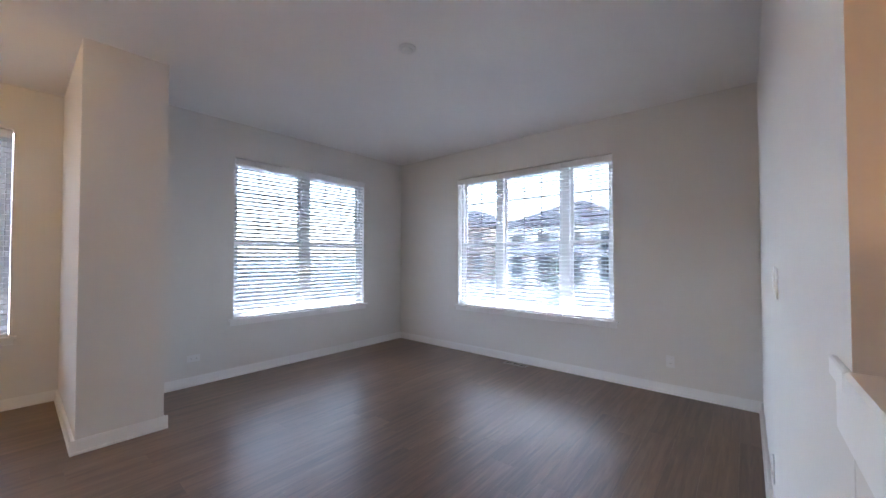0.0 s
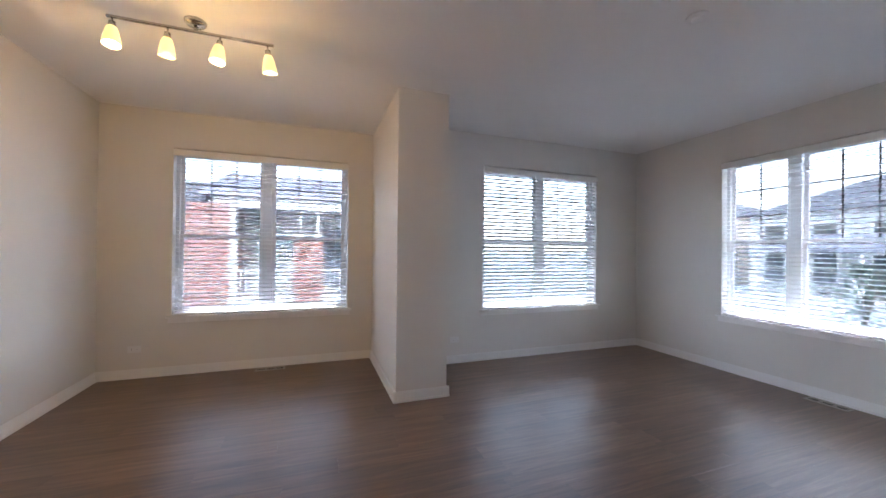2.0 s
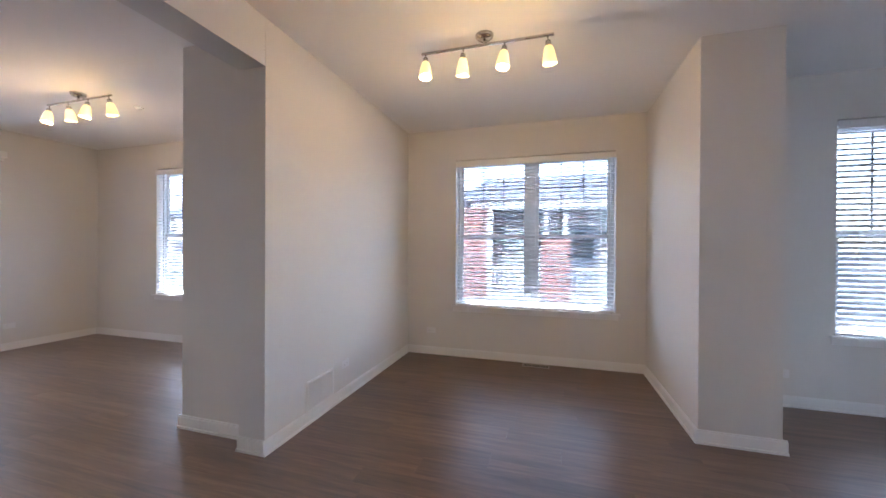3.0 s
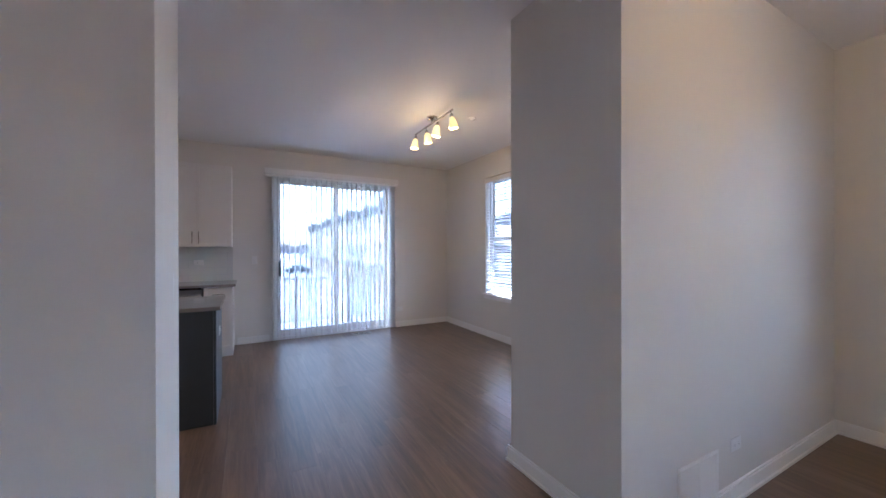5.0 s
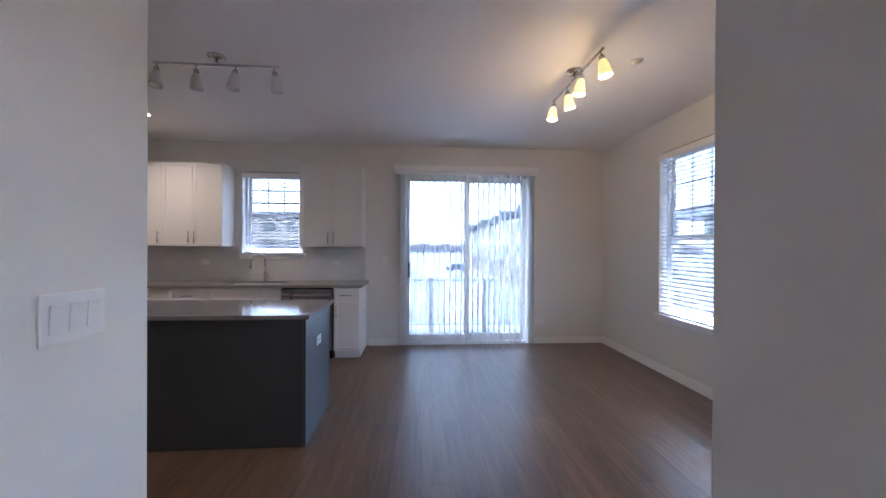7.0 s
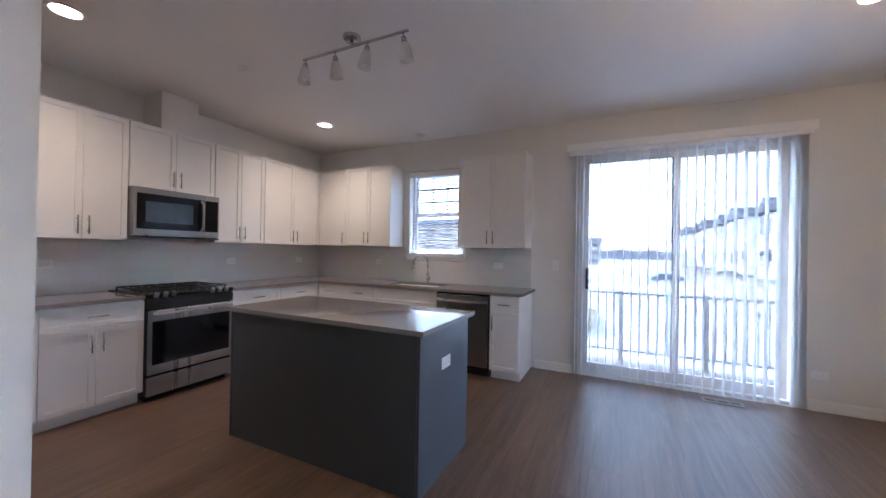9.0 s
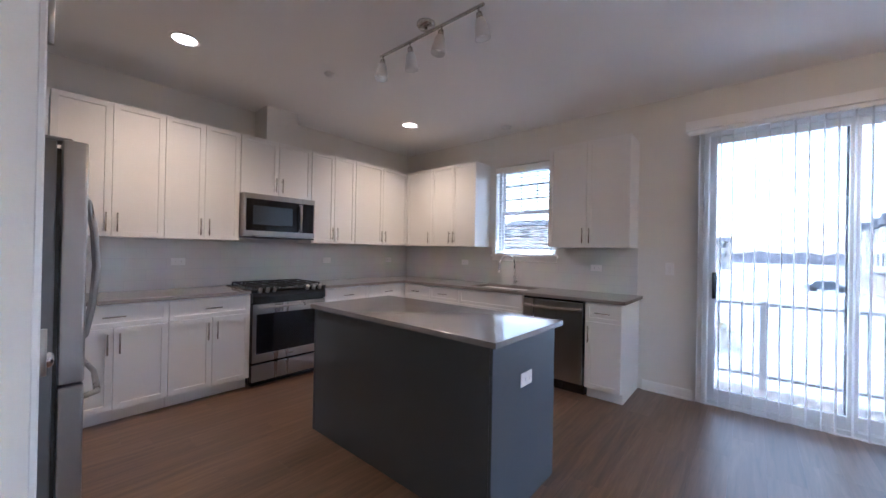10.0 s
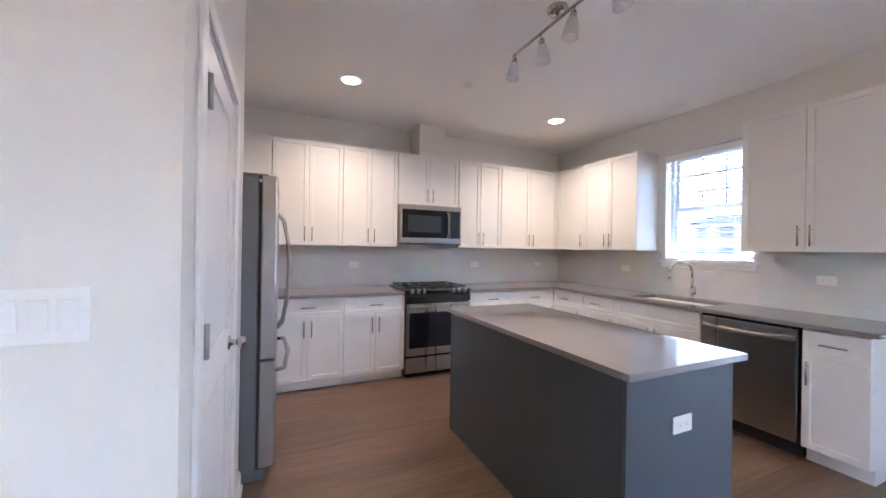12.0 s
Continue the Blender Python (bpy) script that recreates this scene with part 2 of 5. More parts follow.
# ---- mesh helpers ----
def bx(bm, x0, y0, z0, x1, y1, z1, bev=0.0, seg=1):
    x0, x1 = min(x0, x1), max(x0, x1)
    y0, y1 = min(y0, y1), max(y0, y1)
    z0, z1 = min(z0, z1), max(z0, z1)
    v = [bm.verts.new(p) for p in ((x0, y0, z0), (x1, y0, z0), (x1, y1, z0), (x0, y1, z0), (x0, y0, z1), (x1, y0, z1), (x1, y1, z1), (x0, y1, z1))]
    fs = [bm.faces.new([v[i] for i in q]) for q in ((3, 2, 1, 0), (4, 5, 6, 7), (0, 1, 5, 4), (1, 2, 6, 5), (2, 3, 7, 6), (3, 0, 4, 7))]
    if bev > 0:
        es = list({e for f in fs for e in f.edges})
        bmesh.ops.bevel(bm, geom=es, offset=min(bev, 0.45 * min(x1 - x0, y1 - y0, z1 - z0)), segments=seg, affect='EDGES', profile=0.6)
    return bm


def box(*a, **k):
    return bx(bmesh.new(), *a, **k)


def cyl(bm, p0, p1, r0, r1=None, seg=16, caps=True):
    r1 = r0 if r1 is None else r1
    p0, p1 = Vector(p0), Vector(p1)
    q = (p1 - p0).to_track_quat('Z', 'Y')
    rings = []
    for p, r in ((p0, r0), (p1, r1)):
        rings.append([bm.verts.new(p + q @ Vector((r * math.cos(2 * math.pi * i / seg), r * math.sin(2 * math.pi * i / seg), 0))) for i in range(seg)])
    for i in range(seg):
        j = (i + 1) % seg
        bm.faces.new((rings[0][i], rings[0][j], rings[1][j], rings[1][i])).smooth = True
    if caps:
        bm.faces.new(rings[0][::-1])
        bm.faces.new(rings[1])
    return bm


def tube(bm, pts, r, seg=10, caps=True):
    pts = [Vector(p) for p in pts]
    rings = []
    up = Vector((0.3, 0.2, 0.93))
    for i, p in enumerate(pts):
        d = (pts[min(i + 1, len(pts) - 1)] - pts[max(i - 1, 0)]).normalized()
        a = d.cross(up)
        if a.length < 0.05:
            a = d.cross(Vector((1, 0, 0)))
        a.normalize()
        b = d.cross(a)
        rr = r[i] if isinstance(r, (list, tuple)) else r
        rings.append([bm.verts.new(p + rr * (math.cos(2 * math.pi * k / seg) * a + math.sin(2 * math.pi * k / seg) * b)) for k in range(seg)])
    for A, B in zip(rings, rings[1:]):
        for k in range(seg):
            j = (k + 1) % seg
            bm.faces.new((A[k], A[j], B[j], B[k])).smooth = True
    if caps:
        bm.faces.new(rings[0][::-1])
        bm.faces.new(rings[-1])
    return bm


def lathe(bm, profile, seg=24, origin=(0, 0, 0), m=None):
    rings = []
    for r, z in profile:
        ring = []
        for i in range(seg):
            a = 2 * math.pi * i / seg
            p = Vector((r * math.cos(a), r * math.sin(a), z))
            p = (m @ p) if m else p
            ring.append(bm.verts.new(p + Vector(origin)))
        rings.append(ring)
    for A, B in zip(rings, rings[1:]):
        for k in range(seg):
            j = (k + 1) % seg
            bm.faces.new((A[k], A[j], B[j], B[k])).smooth = True
    return bm


def mesh_of(name, bm, material):
    bmesh.ops.recalc_face_normals(bm, faces=bm.faces)
    me = bpy.data.meshes.new(name)
    bm.to_mesh(me)
    bm.free()
    me.materials.append(material)
    return me


def part(name, bm, material, parent=None, label=""):
    ob = new(name, mesh_of(name, bm, material))
    if parent is not None:
        ob.parent = parent
    return tagged(ob, label)


def thing(name, label, category, m=None, group="", kind=""):
    ob = new(name)
    if m is not None:
        ob.matrix_basis = m
    return tagged(ob, label, category, group, kind)


def struct(name, bm, material, label, category):
    return tagged(part(name, bm, material), label, category, kind="structure")


def shared(name, me, parent, m):
    ob = new(name, me)
    ob.parent = parent
    ob.matrix_basis = m
    return ob


# ---- structure ----
def sheet(us, vs, missing, place, thick):
    """One connected slab over the cells of a grid, but for those inside the missing rectangles (u0, u1, v0, v1)."""
    bm = bmesh.new()
    us, vs = sorted(set(us)), sorted(set(vs))
    made = {}

    def vert(i, j):
        if (i, j) not in made:
            made[i, j] = bm.verts.new(place(us[i], vs[j]))
        return made[i, j]

    for i in range(len(us) - 1):
        for j in range(len(vs) - 1):
            u, v = (us[i] + us[i + 1]) / 2, (vs[j] + vs[j + 1]) / 2
            if not any(a < u < b and c < v < d for a, b, c, d in missing):
                bm.faces.new((vert(i, j), vert(i + 1, j), vert(i + 1, j + 1), vert(i, j + 1)))
    up = bmesh.ops.extrude_face_region(bm, geom=bm.faces[:])["geom"]
    bmesh.ops.translate(bm, verts=[g for g in up if isinstance(g, bmesh.types.BMVert)], vec=thick)
    return bm


def wall_x(y0, y1, x0, x1, z0, z1, holes=()):
    """A wall that runs along x, with holes (xa, xb, za, zb)."""
    holes = [(a, b, c if c > z0 else z0 - 1, d) for a, b, c, d in holes]
    return sheet([x0, x1, *[h[0] for h in holes], *[h[1] for h in holes]], [z0, z1, *[max(z0, h[2]) for h in holes], *[min(z1, h[3]) for h in holes]], holes, lambda u, v: (u, y0, v), (0, y1 - y0, 0))


def wall_y(x0, x1, y0, y1, z0, z1, holes=()):
    holes = [(a, b, c if c > z0 else z0 - 1, d) for a, b, c, d in holes]
    return sheet([y0, y1, *[h[0] for h in holes], *[h[1] for h in holes]], [z0, z1, *[max(z0, h[2]) for h in holes], *[min(z1, h[3]) for h in holes]], holes, lambda u, v: (x0, u, v), (x1 - x0, 0, 0))


WL = (1.655, 3.425, 0.63, 2.425)       # living north window
WE = (1.385, 3.46, 0.64, 2.42)       # living east window (along y)
WD = (-1.745, 0.07, 0.63, 2.425)     # dining window
WB = (-6.05, -4.25, 0.655, 2.445)     # breakfast window
WK = (-0.475, 0.33, 1.285, 2.41)    # kitchen window (along y)
SD = (1.72, 3.55, 0.0, 2.44)        # sliding door (along y)
T = 0.16

struct("wall_north_living", wall_x(YL, YL + T, 0.85, XE + T, 0, H, [WL]), M_WALL, "white painted living room wall with a window", "wall")
struct("wall_north_dining", wall_x(YD, YD + T, -2.59, 0.37, 0, H, [WD]), M_WALL, "white painted dining nook wall with a window", "wall")
struct("wall_pier", box(0.37, 3.747, 0, 0.85, YD + T, H), M_WALL, "white square wall pier between dining nook and living room", "wall")
struct("wall_east", wall_y(XE, XE + T, 0.06, YL, 0, H, [WE]), M_WALL, "white painted living room wall with wide window", "wall")
struct("wall_south_living", box(0.69, 0.06, 0, XE, 0.22, H), M_WALL, "white painted wall beside the stair", "wall")
struct("half_wall", box(-1.4, 0.06, 0, 0.687, 0.22, 1.165), M_WALL, "white half wall beside the stairwell", "wall")
cap = bx(box(-1.4, 0.035, 1.165, 0.687, 0.228, 1.190, bev=0.004), 0.6875, 0.2202, 1.165, 0.775, 0.228, 1.190, 0.002)
bx(cap, -1.4, 0.2202, 1.105, 0.755, 0.2245, 1.164, 0.001)
struct("half_wall_cap", cap, M_TRIM, "white painted wood cap and apron on the half wall", "trim")
struct("wall_south_hall", box(-2.40, 0.06, 0, -1.403, 0.22, H), M_WALL, "white painted hall wall", "wall")
struct("wall_stair", box(-2.40, -1.15, -2.4, XE + T, -0.99, H), M_WARM_LIT, "warm lit stairwell wall", "wall")
struct("wall_stair_end", box(2.6, -0.987, -2.4, 2.75, 0.057, H), M_WARM_LIT, "warm lit stairwell end wall", "wall")
struct("stair_floor", box(-2.40, -0.987, -2.4, 2.597, 0.20, -2.3), M_FLOOR, "dark floor at the foot of the stair", "floor")
struct("wall_stair_side", box(-2.40, 0.06, -2.3, 2.6, 0.2, -0.055), M_WARM_LIT, "warm wall below the half wall", "wall")
struct("wall_dining_kitchen", box(-2.59, 2.745, 0, XD, YD, H), M_WALL, "white wall between dining nook and breakfast area", "wall")
struct("header", box(-2.59, 1.210, 2.505, XD, 2.742, H), M_WALL, "dropped header over the opening", "wall")
struct("wall_chase", box(-3.235, 2.86, 0, -2.593, YB + T, H), M_WALL, "white boxed wall chase beside the opening", "wall")
struct("wall_north_breakfast", wall_x(YB, YB + T, XW - T, -3.238, 0, H, [WB]), M_WALL, "white painted breakfast area wall with window", "wall")
struct("wall_west", wall_y(XW - T, XW, YK - T, YB, 0, H, [WK, SD]), M_WALL, "white painted wall with sliding door and sink window", "wall")
struct("wall_range", box(XW, YK - T, 0, -2.40, YK, H), M_WALL, "white painted kitchen wall behind the range", "wall")
PD = (0.17, 0.93, 0, 2.035)        # pantry door opening (along y)
struct("wall_pantry_front", wall_y(-3.305, -3.19, -0.20, 1.017, 0, H, [PD]), M_WALL, "white pantry wall with a door", "wall")
struct("wall_switch", box(-3.305, 1.02, 0, -2.592, 1.12, H), M_WALL, "white wall end with light switches", "wall")
struct("wall_pantry_side", box(-3.187, -0.20, 0, -2.523, -0.09, H), M_WALL, "white pantry side wall beside the fridge", "wall")
struct("wall_jamb", box(-2.59, 0.262, 0, XD, 1.207, H), M_WALL, "white wall end at the opening", "wall")
struct("wall_hall_west", box(-2.52, YK, 0, -2.40, 0.258, H), M_WALL, "white hall wall at the opening", "wall")
struct("ceiling", box(XW - T, YK - T, H, XE + T, YD + T, H + 0.15), M_CEIL, "smooth white painted ceiling", "ceiling")
struct("duct_chase", box(-5.28, YK, 2.44, -4.945, -1.82, H), M_WALL, "white boxed duct chase above the microwave cabinet", "wall")

BBH, BBT = 0.095, 0.014


def base(name, *segs):
    bm = bmesh.new()
    for x0, y0, x1, y1, nx, ny in segs:
        for k, (t, z0, z1) in enumerate(((BBT, 0.003, BBH - 0.012), (BBT - 0.005, BBH - 0.012, BBH), (BBT + 0.011, 0.002, 0.018))):
            if nx:
                bx(bm, x0, y0, z0, x0 + nx * t, y1, z1)
            else:
                bx(bm, x0, y0, z0, x1, y0 + ny * t, z1)
    struct(name, bm, M_TRIM, "white painted baseboard with shoe moulding", "baseboard")


base("baseboard_living", (0.85, YL, XE, YL, 0, -1), (XE, 0.22, XE, YL - 0.025, -1, 0), (0.69, 0.22, XE - 0.025, 0.22, 0, 1), (-1.4, 0.22, 0.69, 0.22, 0, 1))
base("baseboard_pier", (0.37 - 0.025, 3.747, 0.85 + 0.025, 3.747, 0, -1), (0.37, 3.747, 0.37, YD - 0.025, -1, 0), (0.85, 3.747, 0.85, YL - 0.025, 1, 0))
base("baseboard_dining", (XD, YD, 0.37, YD, 0, -1), (XD, 2.745 - 0.025, XD, YD - 0.025, 1, 0), (-2.59, 2.745, XD, 2.745, 0, -1))
base("baseboard_chase", (-3.235 - 0.025, 2.86, -2.59, 2.86, 0, -1), (-3.235, 2.86, -3.235, YB - 0.025, -1, 0))
base("baseboard_breakfast", (XW, YB, -3.235 - 0.025, YB, 0, -1), (XW, 3.62, XW, YB - 0.025, 1, 0), (XW, 1.25, XW, 1.66, 1, 0))
base("baseboard_switch", (-3.305, 1.12, -2.59, 1.12, 0, 1), (XD, 0.22, XD, 1.207, 1, 0), (-2.59, 1.207, XD, 1.207, 0, 1), (-3.305, 0.995, -3.305, 1.12, -1, 0), (-3.305, -0.20, -3.305, 0.105, -1, 0))


# ---- windows ----
def window(name, m, w, z0, z1, lights, tilt, label, splits=(), grid=(3, 3), mulls=(), columns=()):
    """Local: x along the wall, y outward, z up; the wall face is y = 0 and the opening goes from 0 to w."""
    win = thing(name, label, "window", m, kind="structure")
    h = z1 - z0
    F0, F1 = 0.085, 0.15
    bm = bmesh.new()
    f = 0.038
    bx(bm, 0.002, F0, z0 + 0.002, f, F1, z1 - 0.002, 0.004)
    bx(bm, w - f, F0, z0 + 0.002, w - 0.002, F1, z1 - 0.002, 0.004)
    bx(bm, f, F0, z0 + 0.002, w - f, F1, z0 + f, 0.004)
    bx(bm, f, F0, z1 - f, w - f, F1, z1 - 0.002, 0.004)
    fr = part("window_frame", bm, M_VINYL, win)
    edges = [f]
    for i in range(1, lights):
        c = mulls[i - 1] if mulls else w * i / lights
        part("mullion", box(c - 0.05, F0 - 0.004, z0 + f, c + 0.05, F1, z1 - f, bev=0.005), M_VINYL, win)
        edges += [c - 0.05, c + 0.05]
    edges.append(w - f)
    zm = z0 + h * 0.475
    for i in range(lights):
        a, b = edges[2 * i], edges[2 * i + 1]
        for lo, hi, yo, nm in ((z0 + f, zm + 0.022, F0 + 0.008, "lower_sash"), (zm - 0.022, z1 - f, F0 + 0.034, "upper_sash")):
            s = 0.036
            bm = bmesh.new()
            bx(bm, a, yo, lo, a + s, yo + 0.026, hi, 0.003)
            bx(bm, b - s, yo, lo, b, yo + 0.026, hi, 0.003)
            bx(bm, a + s, yo, lo, b - s, yo + 0.026, lo + s, 0.003)
            bx(bm, a + s, yo, hi - s, b - s, yo + 0.026, hi, 0.003)
            sash = part(nm, bm, M_VINYL, win)
            pane = part("pane", box(a + s, yo + 0.010, lo + s, b - s, yo + 0.014, hi - s), M_DIM_GLASS, sash)
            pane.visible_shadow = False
            if nm == "upper_sash":
                bm = bmesh.new()
                cols = columns[i] if columns else grid[0]
                for k in range(1, cols):
                    x = a + s + (b - a - 2 * s) * k / cols
                    bx(bm, x - 0.008, yo + 0.016, lo + s, x + 0.008, yo + 0.021, hi - s)
                for k in range(1, grid[1]):
                    z = lo + s + (hi - lo - 2 * s) * k / grid[1]
                    bx(bm, a + s, yo + 0.0165, z - 0.008, b - s, yo + 0.0215, z + 0.008)
                part("muntin", bm, M_VINYL, sash)
        part("sash_lock", box((a + b) / 2 - 0.03, F0 - 0.004, zm + 0.022, (a + b) / 2 + 0.03, F0 + 0.02, zm + 0.034, bev=0.003), M_VINYL, win)
    part("window_sill", box(-0.045, -0.04, z0 - 0.022, w + 0.045, F0, z0, bev=0.005, seg=2), M_TRIM, win)
    part("apron", box(-0.03, -0.014, z0 - 0.075, w + 0.03, 0.0, z0 - 0.022, bev=0.003), M_TRIM, win)
    cuts = [0.0, *splits, w]
    for a, b in zip(cuts, cuts[1:]):
        a, b = a + 0.006, b - 0.006
        bl = thing("window_blind", "white two inch faux wood blind, lowered, slats " + ("tilted half shut" if abs(tilt) > 15 else "open"), "blind", m, "window blinds")
        part("valance", box(a - 0.004, -0.018, z1 - 0.085, b + 0.004, -0.006, z1 - 0.015, bev=0.004, seg=2), M_TRIM, bl)
        # added back lip blocks window light, so the gap above the valance stays dark
        hr = bx(box(a, 0.0, z1 - 0.055, b, 0.055, z1 - 0.030), a, 0.045, z1 - 0.029, b, 0.055, z1 - 0.001)
        part("headrail", hr, M_TRIM, bl)
        part("bottom_rail", box(a + 0.004, 0.004, z0 + 0.001, b - 0.004, 0.054, z0 + 0.022, bev=0.004), M_TRIM, bl)
        bs = bmesh.new()
        L = b - a - 0.008
        n = 4
        for k in range(n):
            y0, y1 = -0.025 + 0.05 * k / n, -0.025 + 0.05 * (k + 1) / n
            c0, c1 = 0.0035 * (1 - (2 * k / n - 1) ** 2), 0.0035 * (1 - (2 * (k + 1) / n - 1) ** 2)
            vs = [bs.verts.new(p) for p in ((0, y0, c0), (L, y0, c0), (L, y1, c1), (0, y1, c1), (0, y0, c0 - 0.0026), (L, y0, c0 - 0.0026), (L, y1, c1 - 0.0026), (0, y1, c1 - 0.0026))]
            for q in ((0, 1, 2, 3), (7, 6, 5, 4), (0, 4, 5, 1), (3, 2, 6, 7)):
                bs.faces.new([vs[i] for i in q])
        me = mesh_of("slat", bs, M_SLAT)
        count = int((h - 0.12) / 0.0445)
        step = (h - 0.115) / count
        for k in range(count):
            z = z0 + 0.05 + step * k
            shared("slat", me, bl, pose(a + 0.004, 0.029, z, -tilt + random.uniform(-1.2, 1.2), 0, 0))
        nc = 2 if b - a < 0.9 else 3
        for k in range(nc):
            x = a + 0.14 + (b - a - 0.28) * k / (nc - 1)
            bm = bmesh.new()
            for y in (0.003, 0.055):
                cyl(bm, (x, y, z0 + 0.02), (x, y, z1 - 0.05), 0.0012, seg=5)
            part("ladder_cord", bm, M_TRIM, bl)
        bm = cyl(bmesh.new(), (b - 0.07, -0.006, z0 + 0.55), (b - 0.07, -0.006, z1 - 0.08), 0.0015, seg=6)
        cyl(bm, (b - 0.07, -0.006, z0 + 0.50), (b - 0.07, -0.006, z0 + 0.55), 0.006, 0.003, seg=8)
        part("lift_cord", bm, M_TRIM, bl)
    return win


window("window_1", pose(WL[0], YL, 0), WL[1] - WL[0], WL[2], WL[3], 2, -30, "white vinyl twin sash window in the living room")
window("window_2", pose(XE, WE[1], 0, 0, 0, -90), WE[1] - WE[0], WE[2], WE[3], 3, -7, "white vinyl triple sash window in the living room", splits=(1.53,), mulls=(0.65, 1.53), columns=(2, 3, 2))
window("window_3", pose(WD[0], YD, 0), WD[1] - WD[0], WD[2], WD[3], 2, -4, "white vinyl twin sash window in the dining nook")
window("window_4", pose(WB[0], YB, 0), WB[1] - WB[0], WB[2], WB[3], 2, -9, "white vinyl twin sash window in the breakfast area")
window("window_5", pose(XW, WK[0], 0, 0, 0, 90), WK[1] - WK[0], WK[2], WK[3], 1, -5, "white vinyl sash window above the kitchen sink", grid=(3, 3))


def sill_fill(name, place, facing, length, energy):
    """Unseen sill lamp added for sky light off the snow through one window opening."""
    d = bpy.data.lights.new(name, 'AREA')
    d.shape, d.size, d.size_y = 'RECTANGLE', length, 0.02
    d.energy, d.color = energy, (0.95, 0.97, 1.0)
    o = new(name, d)
    o.matrix_world = look(place, Vector(place) + Vector(facing))


for nm, w, wall, watts in (("sill_fill_north", WL, YL, 0.37), ("sill_fill_dining", WD, YD, 0.09), ("sill_fill_breakfast", WB, YB, 0.52)):
    sill_fill(nm, ((w[0] + w[1]) / 2, wall + 0.068, w[2] + 0.006), (0, -0.35, 0.94), w[1] - w[0] - 0.3, watts)
sill_fill("sill_fill_east", (XE + 0.068, (WE[0] + WE[1]) / 2, WE[2] + 0.006), (-0.35, 0, 0.94), WE[1] - WE[0] - 0.3, 0.31)
sill_fill("sill_fill_sink", (XW - 0.068, (WK[0] + WK[1]) / 2, WK[2] + 0.006), (0.35, 0, 0.94), WK[1] - WK[0] - 0.2, 0.06)


# ---- sliding door ----
def sliding_door():
    m = pose(XW, SD[0], 0, 0, 0, 90)
    w, h = SD[1] - SD[0], SD[3]
    struct("door_sill", box(XW - T, SD[0], -0.15, XW - 0.001, SD[1], 0.001), M_VINYL, "white vinyl sill under the patio door", "trim")
    d = thing("door_1", "white vinyl sliding patio door with two glass panels", "door", m, kind="structure")
    bm = bmesh.new()
    bx(bm, 0.002, 0.03, 0.0, 0.034, 0.14, h - 0.002, 0.004)
    bx(bm, w - 0.034, 0.03, 0.0, w - 0.002, 0.14, h - 0.002, 0.004)
    bx(bm, 0.034, 0.03, h - 0.05, w - 0.034, 0.14, h - 0.002, 0.004)
    bx(bm, 0.034, 0.03, 0.002, w - 0.034, 0.14, 0.035, 0.004)
    part("door_frame", bm, M_VINYL, d)
    for a, b, y in ((0.034, w / 2 + 0.036, 0.045), (w / 2 - 0.036, w - 0.034, 0.088)):
        s = 0.06
        bm = bmesh.new()
        bx(bm, a, y, 0.035, a + s, y + 0.038, h - 0.05, 0.004)
        bx(bm, b - s, y, 0.035, b, y + 0.038, h - 0.05, 0.004)
        bx(bm, a + s, y, 0.035, b - s, y + 0.038, 0.035 + 0.10, 0.004)
        bx(bm, a + s, y, h - 0.05 - s, b - s, y + 0.038, h - 0.05, 0.004)
        p = part("door_panel", bm, M_VINYL, d)
        g = part("pane", box(a + s, y + 0.016, 0.135, b - s, y + 0.022, h - 0.05 - s), M_DIM_GLASS, p)
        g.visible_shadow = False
    hb = bmesh.new()
    tube(hb, [(0.085, 0.045, 0.96), (0.085, 0.012, 0.985), (0.085, 0.010, 1.06), (0.085, 0.010, 1.13), (0.085, 0.045, 1.155)], 0.010, 8)
    bx(hb, 0.068, 0.038, 0.94, 0.102, 0.046, 1.175, 0.003)
    part("door_handle", hb, M_BLACK, d, "black pull handle")
    v = thing("vertical_blind", "white vertical vane blind hanging open at the patio door", "blind", m)
    part("valance", box(-0.13, -0.115, h + 0.002, w + 0.09, -0.001, h + 0.085, bev=0.006, seg=2), M_TRIM, v)
    part("track", box(-0.11, -0.085, h - 0.03, w + 0.07, -0.045, h + 0.002), M_TRIM, v)
    bs = bmesh.new()
    n = 4
    for k in range(n):
        x0, x1 = -0.044 + 0.088 * k / n, -0.044 + 0.088 * (k + 1) / n
        c0, c1 = 0.0035 * (1 - (2 * k / n - 1) ** 2), 0.0035 * (1 - (2 * (k + 1) / n - 1) ** 2)
        vs = [bs.verts.new(p) for p in ((x0, c0, 0), (x1, c1, 0), (x1, c1, h - 0.06), (x0, c0, h - 0.06), (x0, c0 + .0014, 0), (x1, c1 + .0014, 0), (x1, c1 + .0014, h - 0.06), (x0, c0 + .0014, h - 0.06))]
        for q in ((0, 1, 2, 3), (7, 6, 5, 4), (0, 4, 5, 1), (3, 2, 6, 7)):
            bs.faces.new([vs[i] for i in q])
    me = mesh_of("vane", bs, M_VANE)
    xs = [-0.03] + [0.05 + 0.0775 * k for k in range(22)] + [w - 0.055 + 0.026 * k for k in range(4)]
    for x in xs:
        shared("vane", me, v, pose(x + random.uniform(-.005, .005), -0.066, 0.03, 0, 0, 90 + random.uniform(-2.5, 2.5)))
    bm = bmesh.new()
    for y in (-0.104, -0.028):
        tube(bm, [(x, y, 0.04 - 0.012 * (i % 2)) for i, x in enumerate(xs)], 0.0015, 5)
